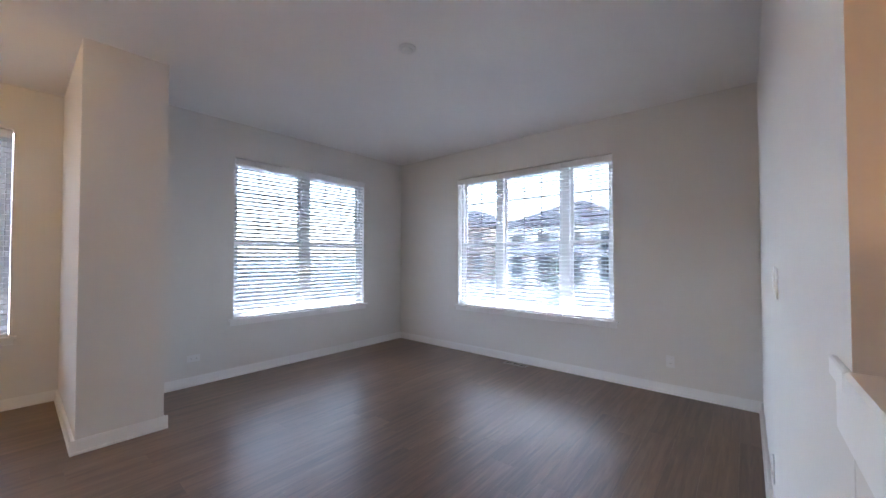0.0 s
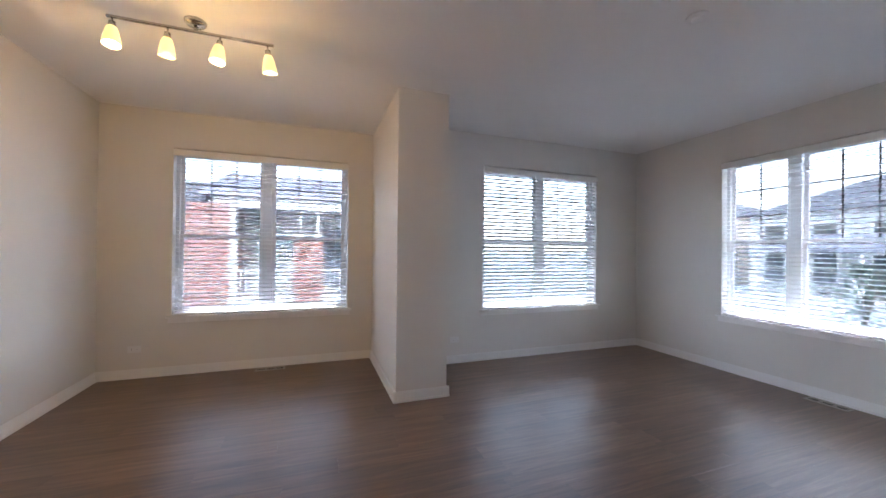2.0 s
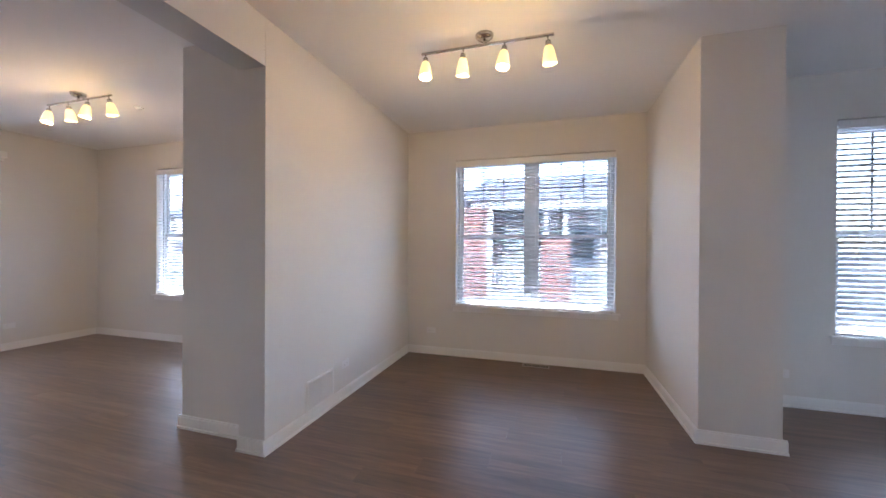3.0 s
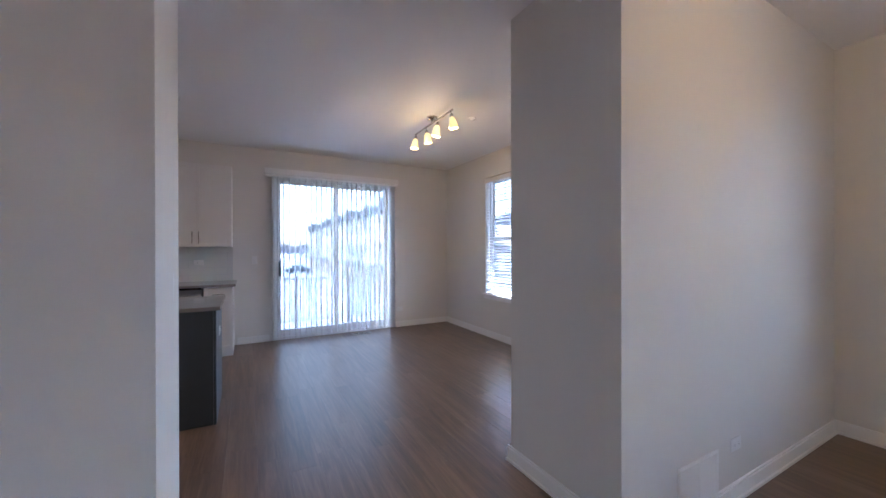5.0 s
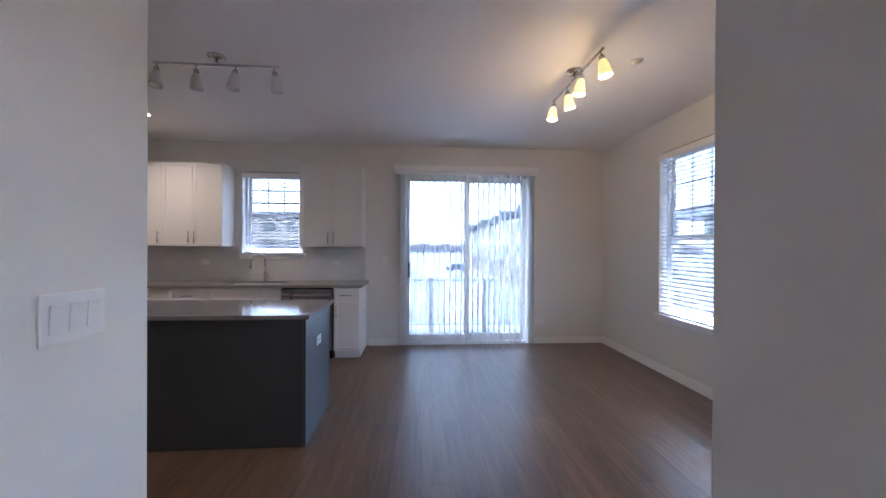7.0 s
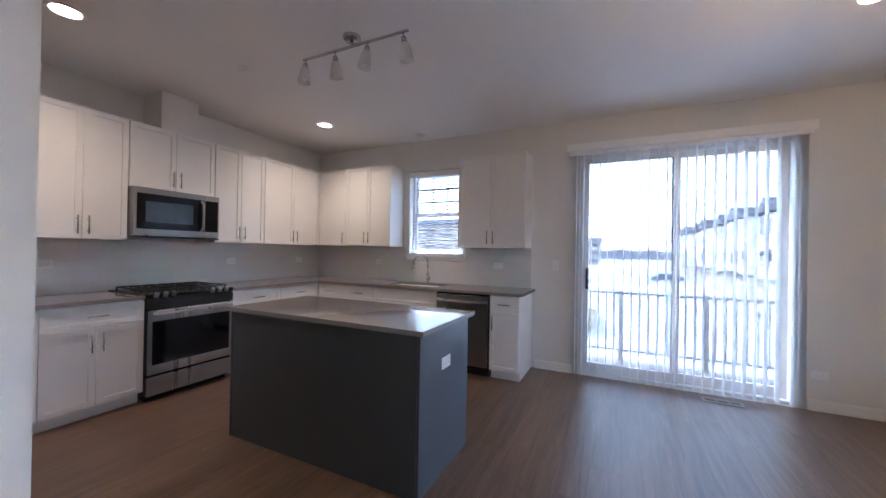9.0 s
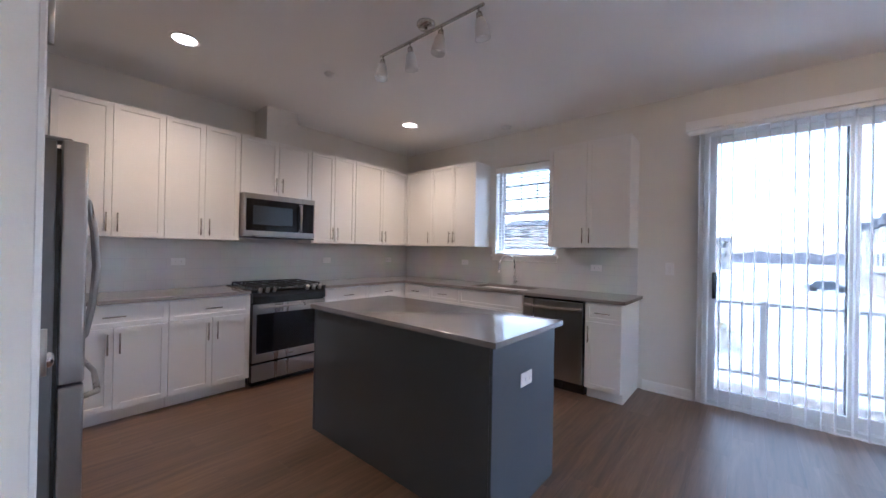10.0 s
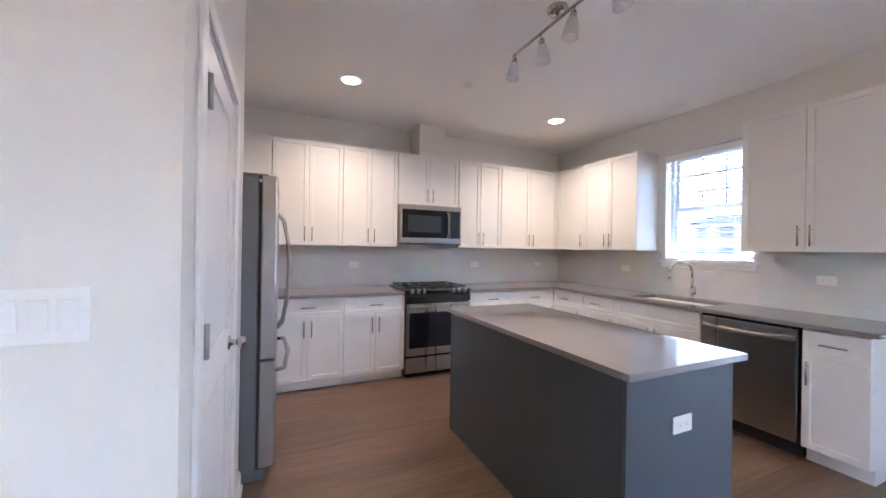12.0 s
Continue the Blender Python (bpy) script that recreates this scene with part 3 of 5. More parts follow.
    part("bottom_chain", bm, M_TRIM, v)


sliding_door()


# ---- kitchen ----
def pull(bm, x, y, z, length, upright):
    d = Vector((0, 0, 1)) if upright else Vector((1, 0, 0))
    c = Vector((x, y - 0.028, z))
    cyl(bm, c - d * length / 2, c + d * length / 2, 0.0055, seg=10)
    for s in (-1, 1):
        p = c + d * s * length * 0.32
        cyl(bm, p, p + Vector((0, 0.028, 0)), 0.0045, seg=8)
    return bm


def shaker(bm, x0, x1, z0, z1, rail=0.058):
    """A shaker front whose outer face is at y = -0.02."""
    r = min(rail, (z1 - z0) * 0.3)
    n0 = len(bm.faces)
    bx(bm, x0, -0.02, z0, x1, 0.0, z1, 0.0012)
    bm.faces.ensure_lookup_table()
    front = [f for f in bm.faces[n0:] if f.calc_area() > 0.6 * (x1 - x0) * (z1 - z0) and f.calc_center_median().y < -0.015]
    bmesh.ops.inset_region(bm, faces=front, thickness=r, depth=0.0)
    bmesh.ops.inset_region(bm, faces=front, thickness=0.0015, depth=-0.0095)
    return bm


def fronts(cab, w, rows, material):
    """rows: (z0, z1, kind, count, handle side)"""
    g = 0.002
    for z0, z1, kind, count, side in rows:
        for k in range(count):
            a, b = w * k / count + g, w * (k + 1) / count - g
            d = part("drawer_front" if kind == "drawer" else "door", shaker(bmesh.new(), a, b, z0 + g, z1 - g), material, cab)
            if side == "none":
                continue
            if kind == "drawer":
                hb = pull(bmesh.new(), (a + b) / 2, -0.02, (z0 + z1) / 2, 0.13, False)
            else:
                right = (k == 0) if count == 2 else side == "right"
                x = b - 0.032 if right else a + 0.032
                zc = z0 + 0.115 if z0 > 1.0 else z1 - 0.115
                hb = pull(bmesh.new(), x, -0.02, zc, 0.15, True)
            part("handle", hb, M_NICKEL, d, "brushed nickel bar pull")


def base_cabinet(m, w, rows, label, material=None, depth=0.60, group="kitchen base cabinets"):
    material = material or M_CAB
    c = thing("base_cabinet", label, "cabinet", m, group)
    part("body", box(0.0015, 0, 0.102, w - 0.0015, depth, 0.883), material, c)
    part("toe_kick", box(0.0015, 0.06, 0.002, w - 0.0015, depth - 0.02, 0.10), material, c)
    fronts(c, w, rows, material)
    return c


def wall_cabinet(m, w, z0, z1, count, label, side="right", depth=0.31):
    c = thing("wall_cabinet", label, "cabinet", m, "kitchen wall cabinets")
    part("body", box(0.0015, 0, z0, w - 0.0015, depth, z1, bev=0.001), M_CAB, c)
    fronts(c, w, [(z0, z1, "door", count, side)], M_CAB)
    return c


FR = -1.51      # base cabinet front plane, range side
FW = -6.67      # base cabinet front plane, sink side
UR = YK + 0.31
UW = XW + 0.31
ZU0, ZU1 = 1.385, 2.45
DR = [(0.71, 0.875, "drawer", 1, ""), (0.105, 0.71, "door", 2, "")]
DS = [(0.71, 0.875, "drawer", 1, ""), (0.105, 0.71, "door", 1, "right")]


def rng(x):
    return pose(x, FR, 0, 0, 0, 180)


base_cabinet(rng(-3.41), 0.66, DR, "white shaker base cabinet with drawer and two doors beside the fridge", depth=0.615)
base_cabinet(rng(-4.07), 0.62, DR, "white shaker base cabinet with drawer and two doors beside the range", depth=0.615)
base_cabinet(rng(-5.455), 0.60, DS, "white shaker base cabinet with drawer and one door", depth=0.615)
base_cabinet(rng(-6.058), 0.59, DS, "white shaker corner base cabinet", depth=0.615)
base_cabinet(pose(-2.75, FR, 0, 0, 0, 180), 0.657, DR, "white shaker base cabinet behind the fridge", depth=0.615)


def snk(y):
    return pose(FW, y, 0, 0, 0, 90)


base_cabinet(snk(-1.48), 0.45, DS, "white shaker base cabinet beside the corner", depth=0.615)
base_cabinet(snk(-1.03), 0.467, DS, "white shaker base cabinet with drawer and one door", depth=0.615)
base_cabinet(snk(-0.56), 0.835, [(0.71, 0.875, "drawer", 1, "none"), (0.105, 0.71, "door", 2, "")], "white shaker sink base cabinet with false front", depth=0.615)
base_cabinet(snk(0.905), 0.31, [DS[0], (*DS[1][:4], "left")], "narrow white shaker base cabinet at the counter end", depth=0.615)

U = lambda x: pose(x, UR, 0, 0, 0, 180)
wall_cabinet(U(-2.75), 0.655, ZU0, ZU1, 2, "white shaker wall cabinet beside the fridge")
wall_cabinet(U(-3.41), 0.68, ZU0, ZU1, 2, "white shaker wall cabinet with two doors")
wall_cabinet(U(-4.09), 0.60, ZU0, ZU1, 2, "white shaker wall cabinet with two doors beside the microwave")
wall_cabinet(U(-4.695), 0.755, 1.865, ZU1, 2, "short white shaker wall cabinet above the microwave")
wall_cabinet(U(-5.455), 0.605, ZU0, ZU1, 2, "white shaker wall cabinet with two doors beside the microwave")
wall_cabinet(U(-6.065), 0.90, ZU0, ZU1, 2, "white shaker wall cabinet in the corner")
UWP = lambda y: pose(UW, y, 0, 0, 0, 90)
wall_cabinet(UWP(-1.796), 0.486, ZU0, ZU1, 1, "single door white shaker wall cabinet in the corner")
wall_cabinet(UWP(-1.31), 0.745, ZU0, ZU1, 2, "white shaker wall cabinet beside the sink window")
wall_cabinet(UWP(0.395), 0.80, ZU0, ZU1, 2, "white shaker wall cabinet beside the patio door")

# worktop, in two runs around the range, with a sink cut-out
CT0, CT1 = 0.885, 0.915
SY0, SY1, SX0, SX1 = -0.50, 0.22, -7.17, -6.78
ct = thing("worktop", "grey quartz worktop along the kitchen walls", "countertop")
part("slab", box(-2.55, YK + 0.002, CT0, -4.69, FR + 0.035, CT1, bev=0.003), M_STONE, ct)
CX, CY = FW + 0.035, FR + 0.035
bm = sheet([XW + 0.002, SX0, SX1, CX, -5.457], [YK + 0.002, CY, SY0, SY1, 1.245], [(CX, 0, CY, 2), (SX0, SX1, SY0, SY1)], lambda u, v: (u, v, CT0), (0, 0, CT1 - CT0))
part("slab", bm, M_STONE, ct)

# backsplash slabs of tile on both kitchen walls
bs = thing("backsplash_range", "pale grey glazed tile backsplash behind the range", "backsplash", kind="structure")
part("tile_field", box(-2.55, YK + 0.001, CT1 + 0.001, XW + 0.001, YK + 0.009, ZU0 - 0.001), M_TILE, bs)
part("tile_field", box(-4.70, YK + 0.001, ZU0, -5.45, YK + 0.009, 1.43), M_TILE, bs)
bs = thing("backsplash_sink", "pale grey glazed tile backsplash behind the sink", "backsplash", kind="structure")
part("tile_field", wall_y(XW + 0.001, XW + 0.009, YK + 0.010, 1.195, CT1 + 0.001, ZU0 - 0.001, [(WK[0] - 0.031, WK[1] + 0.031, 1.21, 1.6)]), M_TILE, bs)


def sink():
    s = thing("kitchen_sink", "stainless steel undermount sink in the worktop", "sink")
    bm = bmesh.new()
    t = 0.004
    x0, x1, y0, y1, zb = SX0 - 0.006, SX1 + 0.006, SY0 - 0.006, SY1 + 0.006, 0.70
    bx(bm, x0, y0, zb, x1, y1, zb + t)
    bx(bm, x0, y0, zb, x0 + t, y1, CT0 - 0.001)
    bx(bm, x1 - t, y0, zb, x1, y1, CT0 - 0.001)
    bx(bm, x0, y0, zb, x1, y0 + t, CT0 - 0.001)
    bx(bm, x0, y1 - t, zb, x1, y1, CT0 - 0.001)
    part("bowl", bm, M_STEEL, s)
    part("drain", lathe(bmesh.new(), [(0.0, 0.0), (0.045, 0.0), (0.045, 0.004), (0.03, 0.002), (0, 0.002)], 20, ((x0 + x1) / 2, (y0 + y1) / 2, zb + t)), M_CHROME, s)
    f = thing("kitchen_faucet", "chrome gooseneck pull-down kitchen faucet", "faucet", pose(-7.215, -0.14, CT1, 0, 0, -35))
    part("base_flange", lathe(bmesh.new(), [(0, 0), (0.028, 0), (0.028, 0.006), (0.02, 0.012), (0.018, 0.10), (0.0, 0.10)], 20), M_CHROME, f)
    pts = [(0, 0, 0.09), (0, 0, 0.26)] + [(0.10 - 0.10 * math.cos(a), 0, 0.26 + 0.10 * math.sin(a)) for a in [math.pi * k / 10 for k in range(1, 10)]] + [(0.20, 0, 0.25)]
    part("spout", tube(bmesh.new(), pts, 0.012, 12), M_CHROME, f)
    part("spray_head", cyl(bmesh.new(), (0.20, 0, 0.255), (0.204, 0, 0.16), 0.014, 0.018, 14), M_CHROME, f)
    hb = cyl(bmesh.new(), (0, 0.015, 0.055), (0, 0.055, 0.055), 0.014, 0.013, 14)
    tube(hb, [(0, 0.048, 0.055), (0.0, 0.062, 0.09), (0.0, 0.070, 0.135)], [0.008, 0.006, 0.005], 8)
    part("lever", hb, M_CHROME, f)


sink()


def kitchen_range():
    w = 0.758
    r = thing("gas_range", "stainless slide-in gas range with black cast iron grates", "range", pose(-4.6935, FR - 0.0, 0, 0, 0, 180))
    part("body", box(0.0, 0.0, 0.03, w, 0.60, 0.905, bev=0.003), M_BLACK, r)
    part("cooktop", box(-0.006, -0.045, 0.905, w + 0.006, 0.60, 0.925, bev=0.004), M_BLACK, r)
    bm = bmesh.new()
    v = [bm.verts.new(p) for p in ((0.004, -0.05, 0.795), (w - 0.004, -0.05, 0.795), (w - 0.004, -0.05, 0.855), (0.004, -0.05, 0.855), (w - 0.004, -0.028, 0.904), (0.004, -0.028, 0.904), (0.004, 0.0, 0.904), (w - 0.004, 0, 0.904), (0.004, 0, 0.795), (w - 0.004, 0, 0.795))]
    for q in ((0, 1, 2, 3), (3, 2, 4, 5), (5, 4, 7, 6), (6, 7, 9, 8), (8, 9, 1, 0), (0, 3, 5, 6, 8), (1, 9, 7, 4, 2)):
        bm.faces.new([v[i] for i in q])
    part("control_panel", bm, M_BLACK, r)
    for x in (0.07, 0.14, 0.21, w - 0.21, w - 0.14, w - 0.07):
        k = cyl(bmesh.new(), (x, -0.036, 0.897), (x, -0.055, 0.935), 0.019, 0.017, 16)
        part("knob", k, M_STEEL, r)
    door = part("oven_door", box(0.004, -0.046, 0.235, w - 0.004, -0.002, 0.785, bev=0.003), M_BLACK, r)
    face = bx(box(0.006, -0.0525, 0.237, w - 0.006, -0.0465, 0.315, bev=0.002), 0.006, -0.0525, 0.690, w - 0.006, -0.0465, 0.783, 0.002)
    bx(face, 0.006, -0.0520, 0.315, 0.040, -0.0465, 0.690)
    bx(face, w - 0.040, -0.0520, 0.315, w - 0.006, -0.0465, 0.690)
    part("face_frame", face, M_STEEL, door, "brushed steel door frame")
    part("oven_window", box(0.040, -0.0515, 0.315, w - 0.040, -0.0465, 0.690), M_OVENGLASS, door)
    hb = cyl(bmesh.new(), (0.04, -0.095, 0.755), (w - 0.04, -0.095, 0.755), 0.012, seg=12)
    for x in (0.06, w - 0.06):
        bx(hb, x - 0.012, -0.095, 0.745, x + 0.012, -0.05, 0.765, 0.003)
    part("door_handle", hb, M_STEEL, door)
    part("badge", box(w / 2 - 0.025, -0.0545, 0.268, w / 2 + 0.025, -0.0527, 0.278), M_NICKEL, door)
    drawer = part("storage_drawer", box(0.004, -0.040, 0.055, w - 0.004, -0.002, 0.225, bev=0.003), M_BLACK, r)
    bm = bx(box(0.006, -0.047, 0.057, w - 0.006, -0.0405, 0.185, bev=0.003, seg=2), 0.006, -0.060, 0.186, w - 0.006, -0.0405, 0.216, 0.006, 2)
    part("drawer_face", bm, M_STEEL, drawer, "brushed steel drawer face with a full width lip")
    part("toe_plate", box(0.03, 0.02, 0.001, w - 0.03, 0.5, 0.05), M_BLACK, r)
    for gx in range(3):
        a, b = 0.03 + gx * 0.235, 0.03 + (gx + 1) * 0.235 - 0.008
        g = bmesh.new()
        for y in (0.02, 0.28, 0.54):
            bx(g, a, y, 0.945, b, y + 0.012, 0.957)
        for x in (a, (a + b) / 2 - 0.006, b - 0.012):
            bx(g, x, 0.02, 0.945, x + 0.012, 0.552, 0.957)
            for y in (0.02, 0.54):
                bx(g, x, y, 0.925, x + 0.012, y + 0.012, 0.945)
        part("grate", g, M_IRON, r)
        for y in (0.15, 0.42):
            part("burner", lathe(bmesh.new(), [(0, 0.022), (0.035, 0.022), (0.045, 0.012), (0.045, 0.0)], 16, ((a + b) / 2, y, 0.925)), M_IRON, r)


kitchen_range()


def microwave():
    w, d, h = 0.753, 0.385, 0.435
    m = thing("microwave_oven", "stainless over-the-range microwave with dark glass door", "microwave", pose(-4.697, YK + d, 1.427, 0, 0, 180))
    part("body", box(0, 0.0, 0.0, w, d, h, bev=0.003), M_STEEL, m)
    door = part("door", box(0.0, -0.028, 0.012, w * 0.80, -0.001, h, bev=0.005, seg=2), M_STEEL, m)
    part("window", box(0.022, -0.031, 0.062, w * 0.80 - 0.004, -0.0285, h - 0.055, bev=0.001), M_OVENGLASS, door)
    part("inner_window", box(0.085, -0.0335, 0.125, w * 0.80 - 0.11, -0.0315, h - 0.12), M_EXTGLASS, door)
    hb = tube(bmesh.new(), [(w * 0.80 - 0.03, -0.028, 0.07), (w * 0.80 - 0.03, -0.062, 0.10), (w * 0.80 - 0.03, -0.070, h / 2), (w * 0.80 - 0.03, -0.062, h - 0.10), (w * 0.80 - 0.03, -0.028, h - 0.07)], 0.011, 10)
    part("handle", hb, M_STEEL, door)
    pn = part("control_panel", box(w * 0.80 + 0.002, -0.028, 0.012, w, -0.001, h, bev=0.005, seg=2), M_STEEL, m)
    part("keypad", box(w * 0.80 + 0.005, -0.031, 0.062, w - 0.016, -0.0285, h - 0.055), M_OVENGLASS, pn)
    part("vent_strip", box(0.0, -0.026, -0.012, w, 0.30, -0.001), M_BLACK, m)


microwave()


def dishwasher():
    w = 0.605
    d = thing("dishwasher", "stainless steel built-in dishwasher under the worktop", "dishwasher", snk(0.283))
    part("tub", box(0.004, 0.0, 0.10, w - 0.004, 0.58, 0.878), M_BLACK, d)
    door = part("door", box(0.003, -0.03, 0.115, w - 0.003, -0.001, 0.862, bev=0.006, seg=2), M_STEEL, d)
    part("control_panel", box(0.003, -0.024, 0.863, w - 0.003, -0.001, 0.880, bev=0.002), M_BLACK, d, "black top control strip")
    hb = tube(bmesh.new(), [(0.02, -0.03, 0.800), (0.035, -0.056, 0.800), (w * 0.25, -0.066, 0.795), (w / 2, -0.070, 0.792), (w * 0.75, -0.066, 0.795), (w - 0.035, -0.056, 0.800), (w - 0.02, -0.03, 0.800)], 0.015, 12)
    part("handle", hb, M_STEEL, door)
    part("toe_plate", box(0.003, 0.05, 0.003, w - 0.003, 0.5, 0.098), M_BLACK, d)


dishwasher()


def fridge():
    # local: x along the front, y into the body
    w, dep, h = 0.905, 0.70, 1.765
    f = thing("refrigerator", "stainless french door refrigerator with bottom freezer drawer", "refrigerator", pose(-3.385, -0.215, 0, 0, 0, -90))
    part("case", box(0.0, 0.0, 0.03, w, dep, h, bev=0.004), M_DKSTEEL, f)
    part("gasket", box(0.012, -0.014, 0.08, w - 0.012, -0.001, h - 0.03), M_RUBBER, f)
    part("hinge_cover", box(0.02, -0.05, h, 0.10, 0.10, h + 0.022, bev=0.006), M_DKSTEEL, f)
    part("hinge_cover", box(w - 0.10, -0.05, h, w - 0.02, 0.10, h + 0.022, bev=0.006), M_DKSTEEL, f)
    for a, b, s in ((0.0, w / 2 - 0.002, -1), (w / 2 + 0.002, w, 1)):
        d = part("door", box(a, -0.10, 0.705, b, -0.016, h + 0.012, bev=0.012, seg=3), M_STEEL, f)
        x = w / 2 + s * 0.045
        hb = tube(bmesh.new(), [(x, -0.10, 0.80), (x, -0.135, 0.84), (x, -0.163, 1.0), (x, -0.175, 1.2), (x, -0.163, 1.4), (x, -0.135, 1.55), (x, -0.10, 1.59)], 0.013, 10)
        part("handle", hb, M_STEEL, d)
    d = part("freezer_drawer", box(0.0, -0.10, 0.075, w, -0.016, 0.695, bev=0.012, seg=3), M_STEEL, f)
    hb = tube(bmesh.new(), [(0.05, -0.10, 0.625), (0.07, -0.15, 0.63), (w / 2, -0.175, 0.63), (w - 0.07, -0.15, 0.63), (w - 0.05, -0.10, 0.625)], 0.013, 10)
    part("handle", hb, M_STEEL, d)
    part("toe_grille", box(0.01, -0.05, 0.002, w - 0.01, 0.3, 0.068, bev=0.003), M_DKSTEEL, f)


fridge()


def island():
    x0, x1, y0, y1 = -5.40, -4.70, -0.375, 1.165
    i = thing("kitchen_island", "dark slate grey painted kitchen island", "island")
    part("body", box(x0 + 0.02, y0 + 0.018, 0.10, x1 - 0.018, y1 - 0.018, 0.884), M_ISL, i)
    part("back_panel", box(x1 - 0.018, y0 + 0.02, 0.002, x1, y1 - 0.02, 0.884, bev=0.002), M_ISL, i)
    part("end_panel", box(x0 + 0.023, y1 - 0.018, 0.002, x1 + 0.002, y1, 0.884, bev=0.002), M_ISL, i)
    part("end_panel", box(x0 + 0.023, y0, 0.002, x1 + 0.002, y0 + 0.018, 0.884, bev=0.002), M_ISL, i)
    part("toe_kick", box(x0 + 0.08, y0 + 0.02, 0.002, x0 + 0.10, y1 - 0.02, 0.10), M_ISL, i)
    n = 3
    L = (y1 - y0 - 0.04) / n
    m = pose(x0 + 0.02, y1 - 0.02, 0, 0, 0, -90)
    for k in range(n):
        for za, zb, kind in ((0.71, 0.875, "drawer_front"), (0.105, 0.71, "door")):
            b = shaker(bmesh.new(), L * k + 0.002, L * (k + 1) - 0.002, za + 0.002, zb - 0.002)
            bmesh.ops.transform(b, matrix=m, verts=b.verts)
            d = part(kind, b, M_ISL, i)
            hb = pull(bmesh.new(), L * (k + 0.5) if kind == "drawer_front" else L * (k + 1) - 0.035, -0.02, (za + zb) / 2 if kind == "drawer_front" else zb - 0.115, 0.14, kind == "door")
            bmesh.ops.transform(hb, matrix=m, verts=hb.verts)
            part("handle", hb, M_NICKEL, d, "brushed nickel bar pull")
    tagged(part("island_worktop", box(x0 - 0.035, y0 - 0.027, 0.885, x1 + 0.022, y1 + 0.027, 0.915, bev=0.003, seg=2), M_STONE), "polished grey quartz slab on the island", "countertop")


island()


# ---- pantry door ----
def pantry_door():
    w, h = PD[1] - PD[0], PD[3]
    # local: x along the wall from the hinge side, y into the wall
    d = thing("door_2", "white two-panel pantry door, shut, with lever knob", "door", pose(-3.305, PD[1], 0, 0, 0, -90), kind="structure")
    bm = bmesh.new()
    bx(bm, 0.002, 0.0, 0.0, 0.018, 0.113, h - 0.002)
    bx(bm, w - 0.018, 0.0, 0.0, w - 0.002, 0.113, h - 0.002)
    bx(bm, 0.018, 0.0, h - 0.018, w - 0.018, 0.113, h - 0.002)
    part("jamb", bm, M_TRIM, d)
    bm = bmesh.new()
    c = 0.062
    for a, b, z0, z1 in ((0.006 - c, 0.006, 0, h + c - 0.006), (w - 0.006, w - 0.006 + c, 0, h + c - 0.006), (0.006, w - 0.006, h - 0.006, h + c - 0.006)):
        bx(bm, a, -0.014, z0, b, -0.001, z1, 0.003)
    part("casing", bm, M_TRIM, d)
    bm = bmesh.new()
    a, b, z0, z1 = 0.021, w - 0.021, 0.012, h - 0.022
    st = 0.105
    y0, y1 = 0.006, 0.041
    rails = ((z0, z0 + 0.20), (0.86, 1.0), (z1 - st, z1))
    bx(bm, a, y0, z0, a + st, y1, z1, 0.002)
    bx(bm, b - st, y0, z0, b, y1, z1, 0.002)
    for ra, rb in rails:
        bx(bm, a + st, y0, ra, b - st, y1, rb, 0.002)
    leaf = part("door_leaf", bm, M_DOOR, d)
    for pa, pb in ((z0 + 0.20, 0.86), (1.0, z1 - st)):
        pm = bmesh.new()
        bx(pm, a + st, y0 + 0.010, pa, b - st, y1 - 0.010, pb)
        bx(pm, a + st + 0.03, y0 + 0.003, pa + 0.03, b - st - 0.03, y1 - 0.010, pb - 0.03, 0.006, 2)
        part("panel", pm, M_DOOR, leaf)
    for z in (0.22, 1.09, 1.80):
        hb = cyl(bmesh.new(), (0.019, -0.018, z - 0.05), (0.019, -0.018, z + 0.05), 0.008, seg=12)
        bx(hb, 0.016, -0.018, z - 0.048, 0.022, -0.0005, z + 0.048)
        bx(hb, 0.004, -0.0005, z - 0.044, 0.034, 0.006, z + 0.044)
        part("hinge", hb, M_BRASS, d, "satin nickel hinge")
    kb = lathe(bmesh.new(), [(0.0, 0.0), (0.032, 0.0), (0.032, 0.006), (0.014, 0.012), (0.011, 0.03), (0.018, 0.036), (0.027, 0.048), (0.027, 0.06), (0.018, 0.07), (0.0, 0.072)], 20)
    bmesh.ops.transform(kb, matrix=pose(b - 0.065, y0, 0.93, 90, 0, 0), verts=kb.verts)
    part("door_knob", kb, M_CHROME, leaf, "polished nickel knob")


pantry_door()


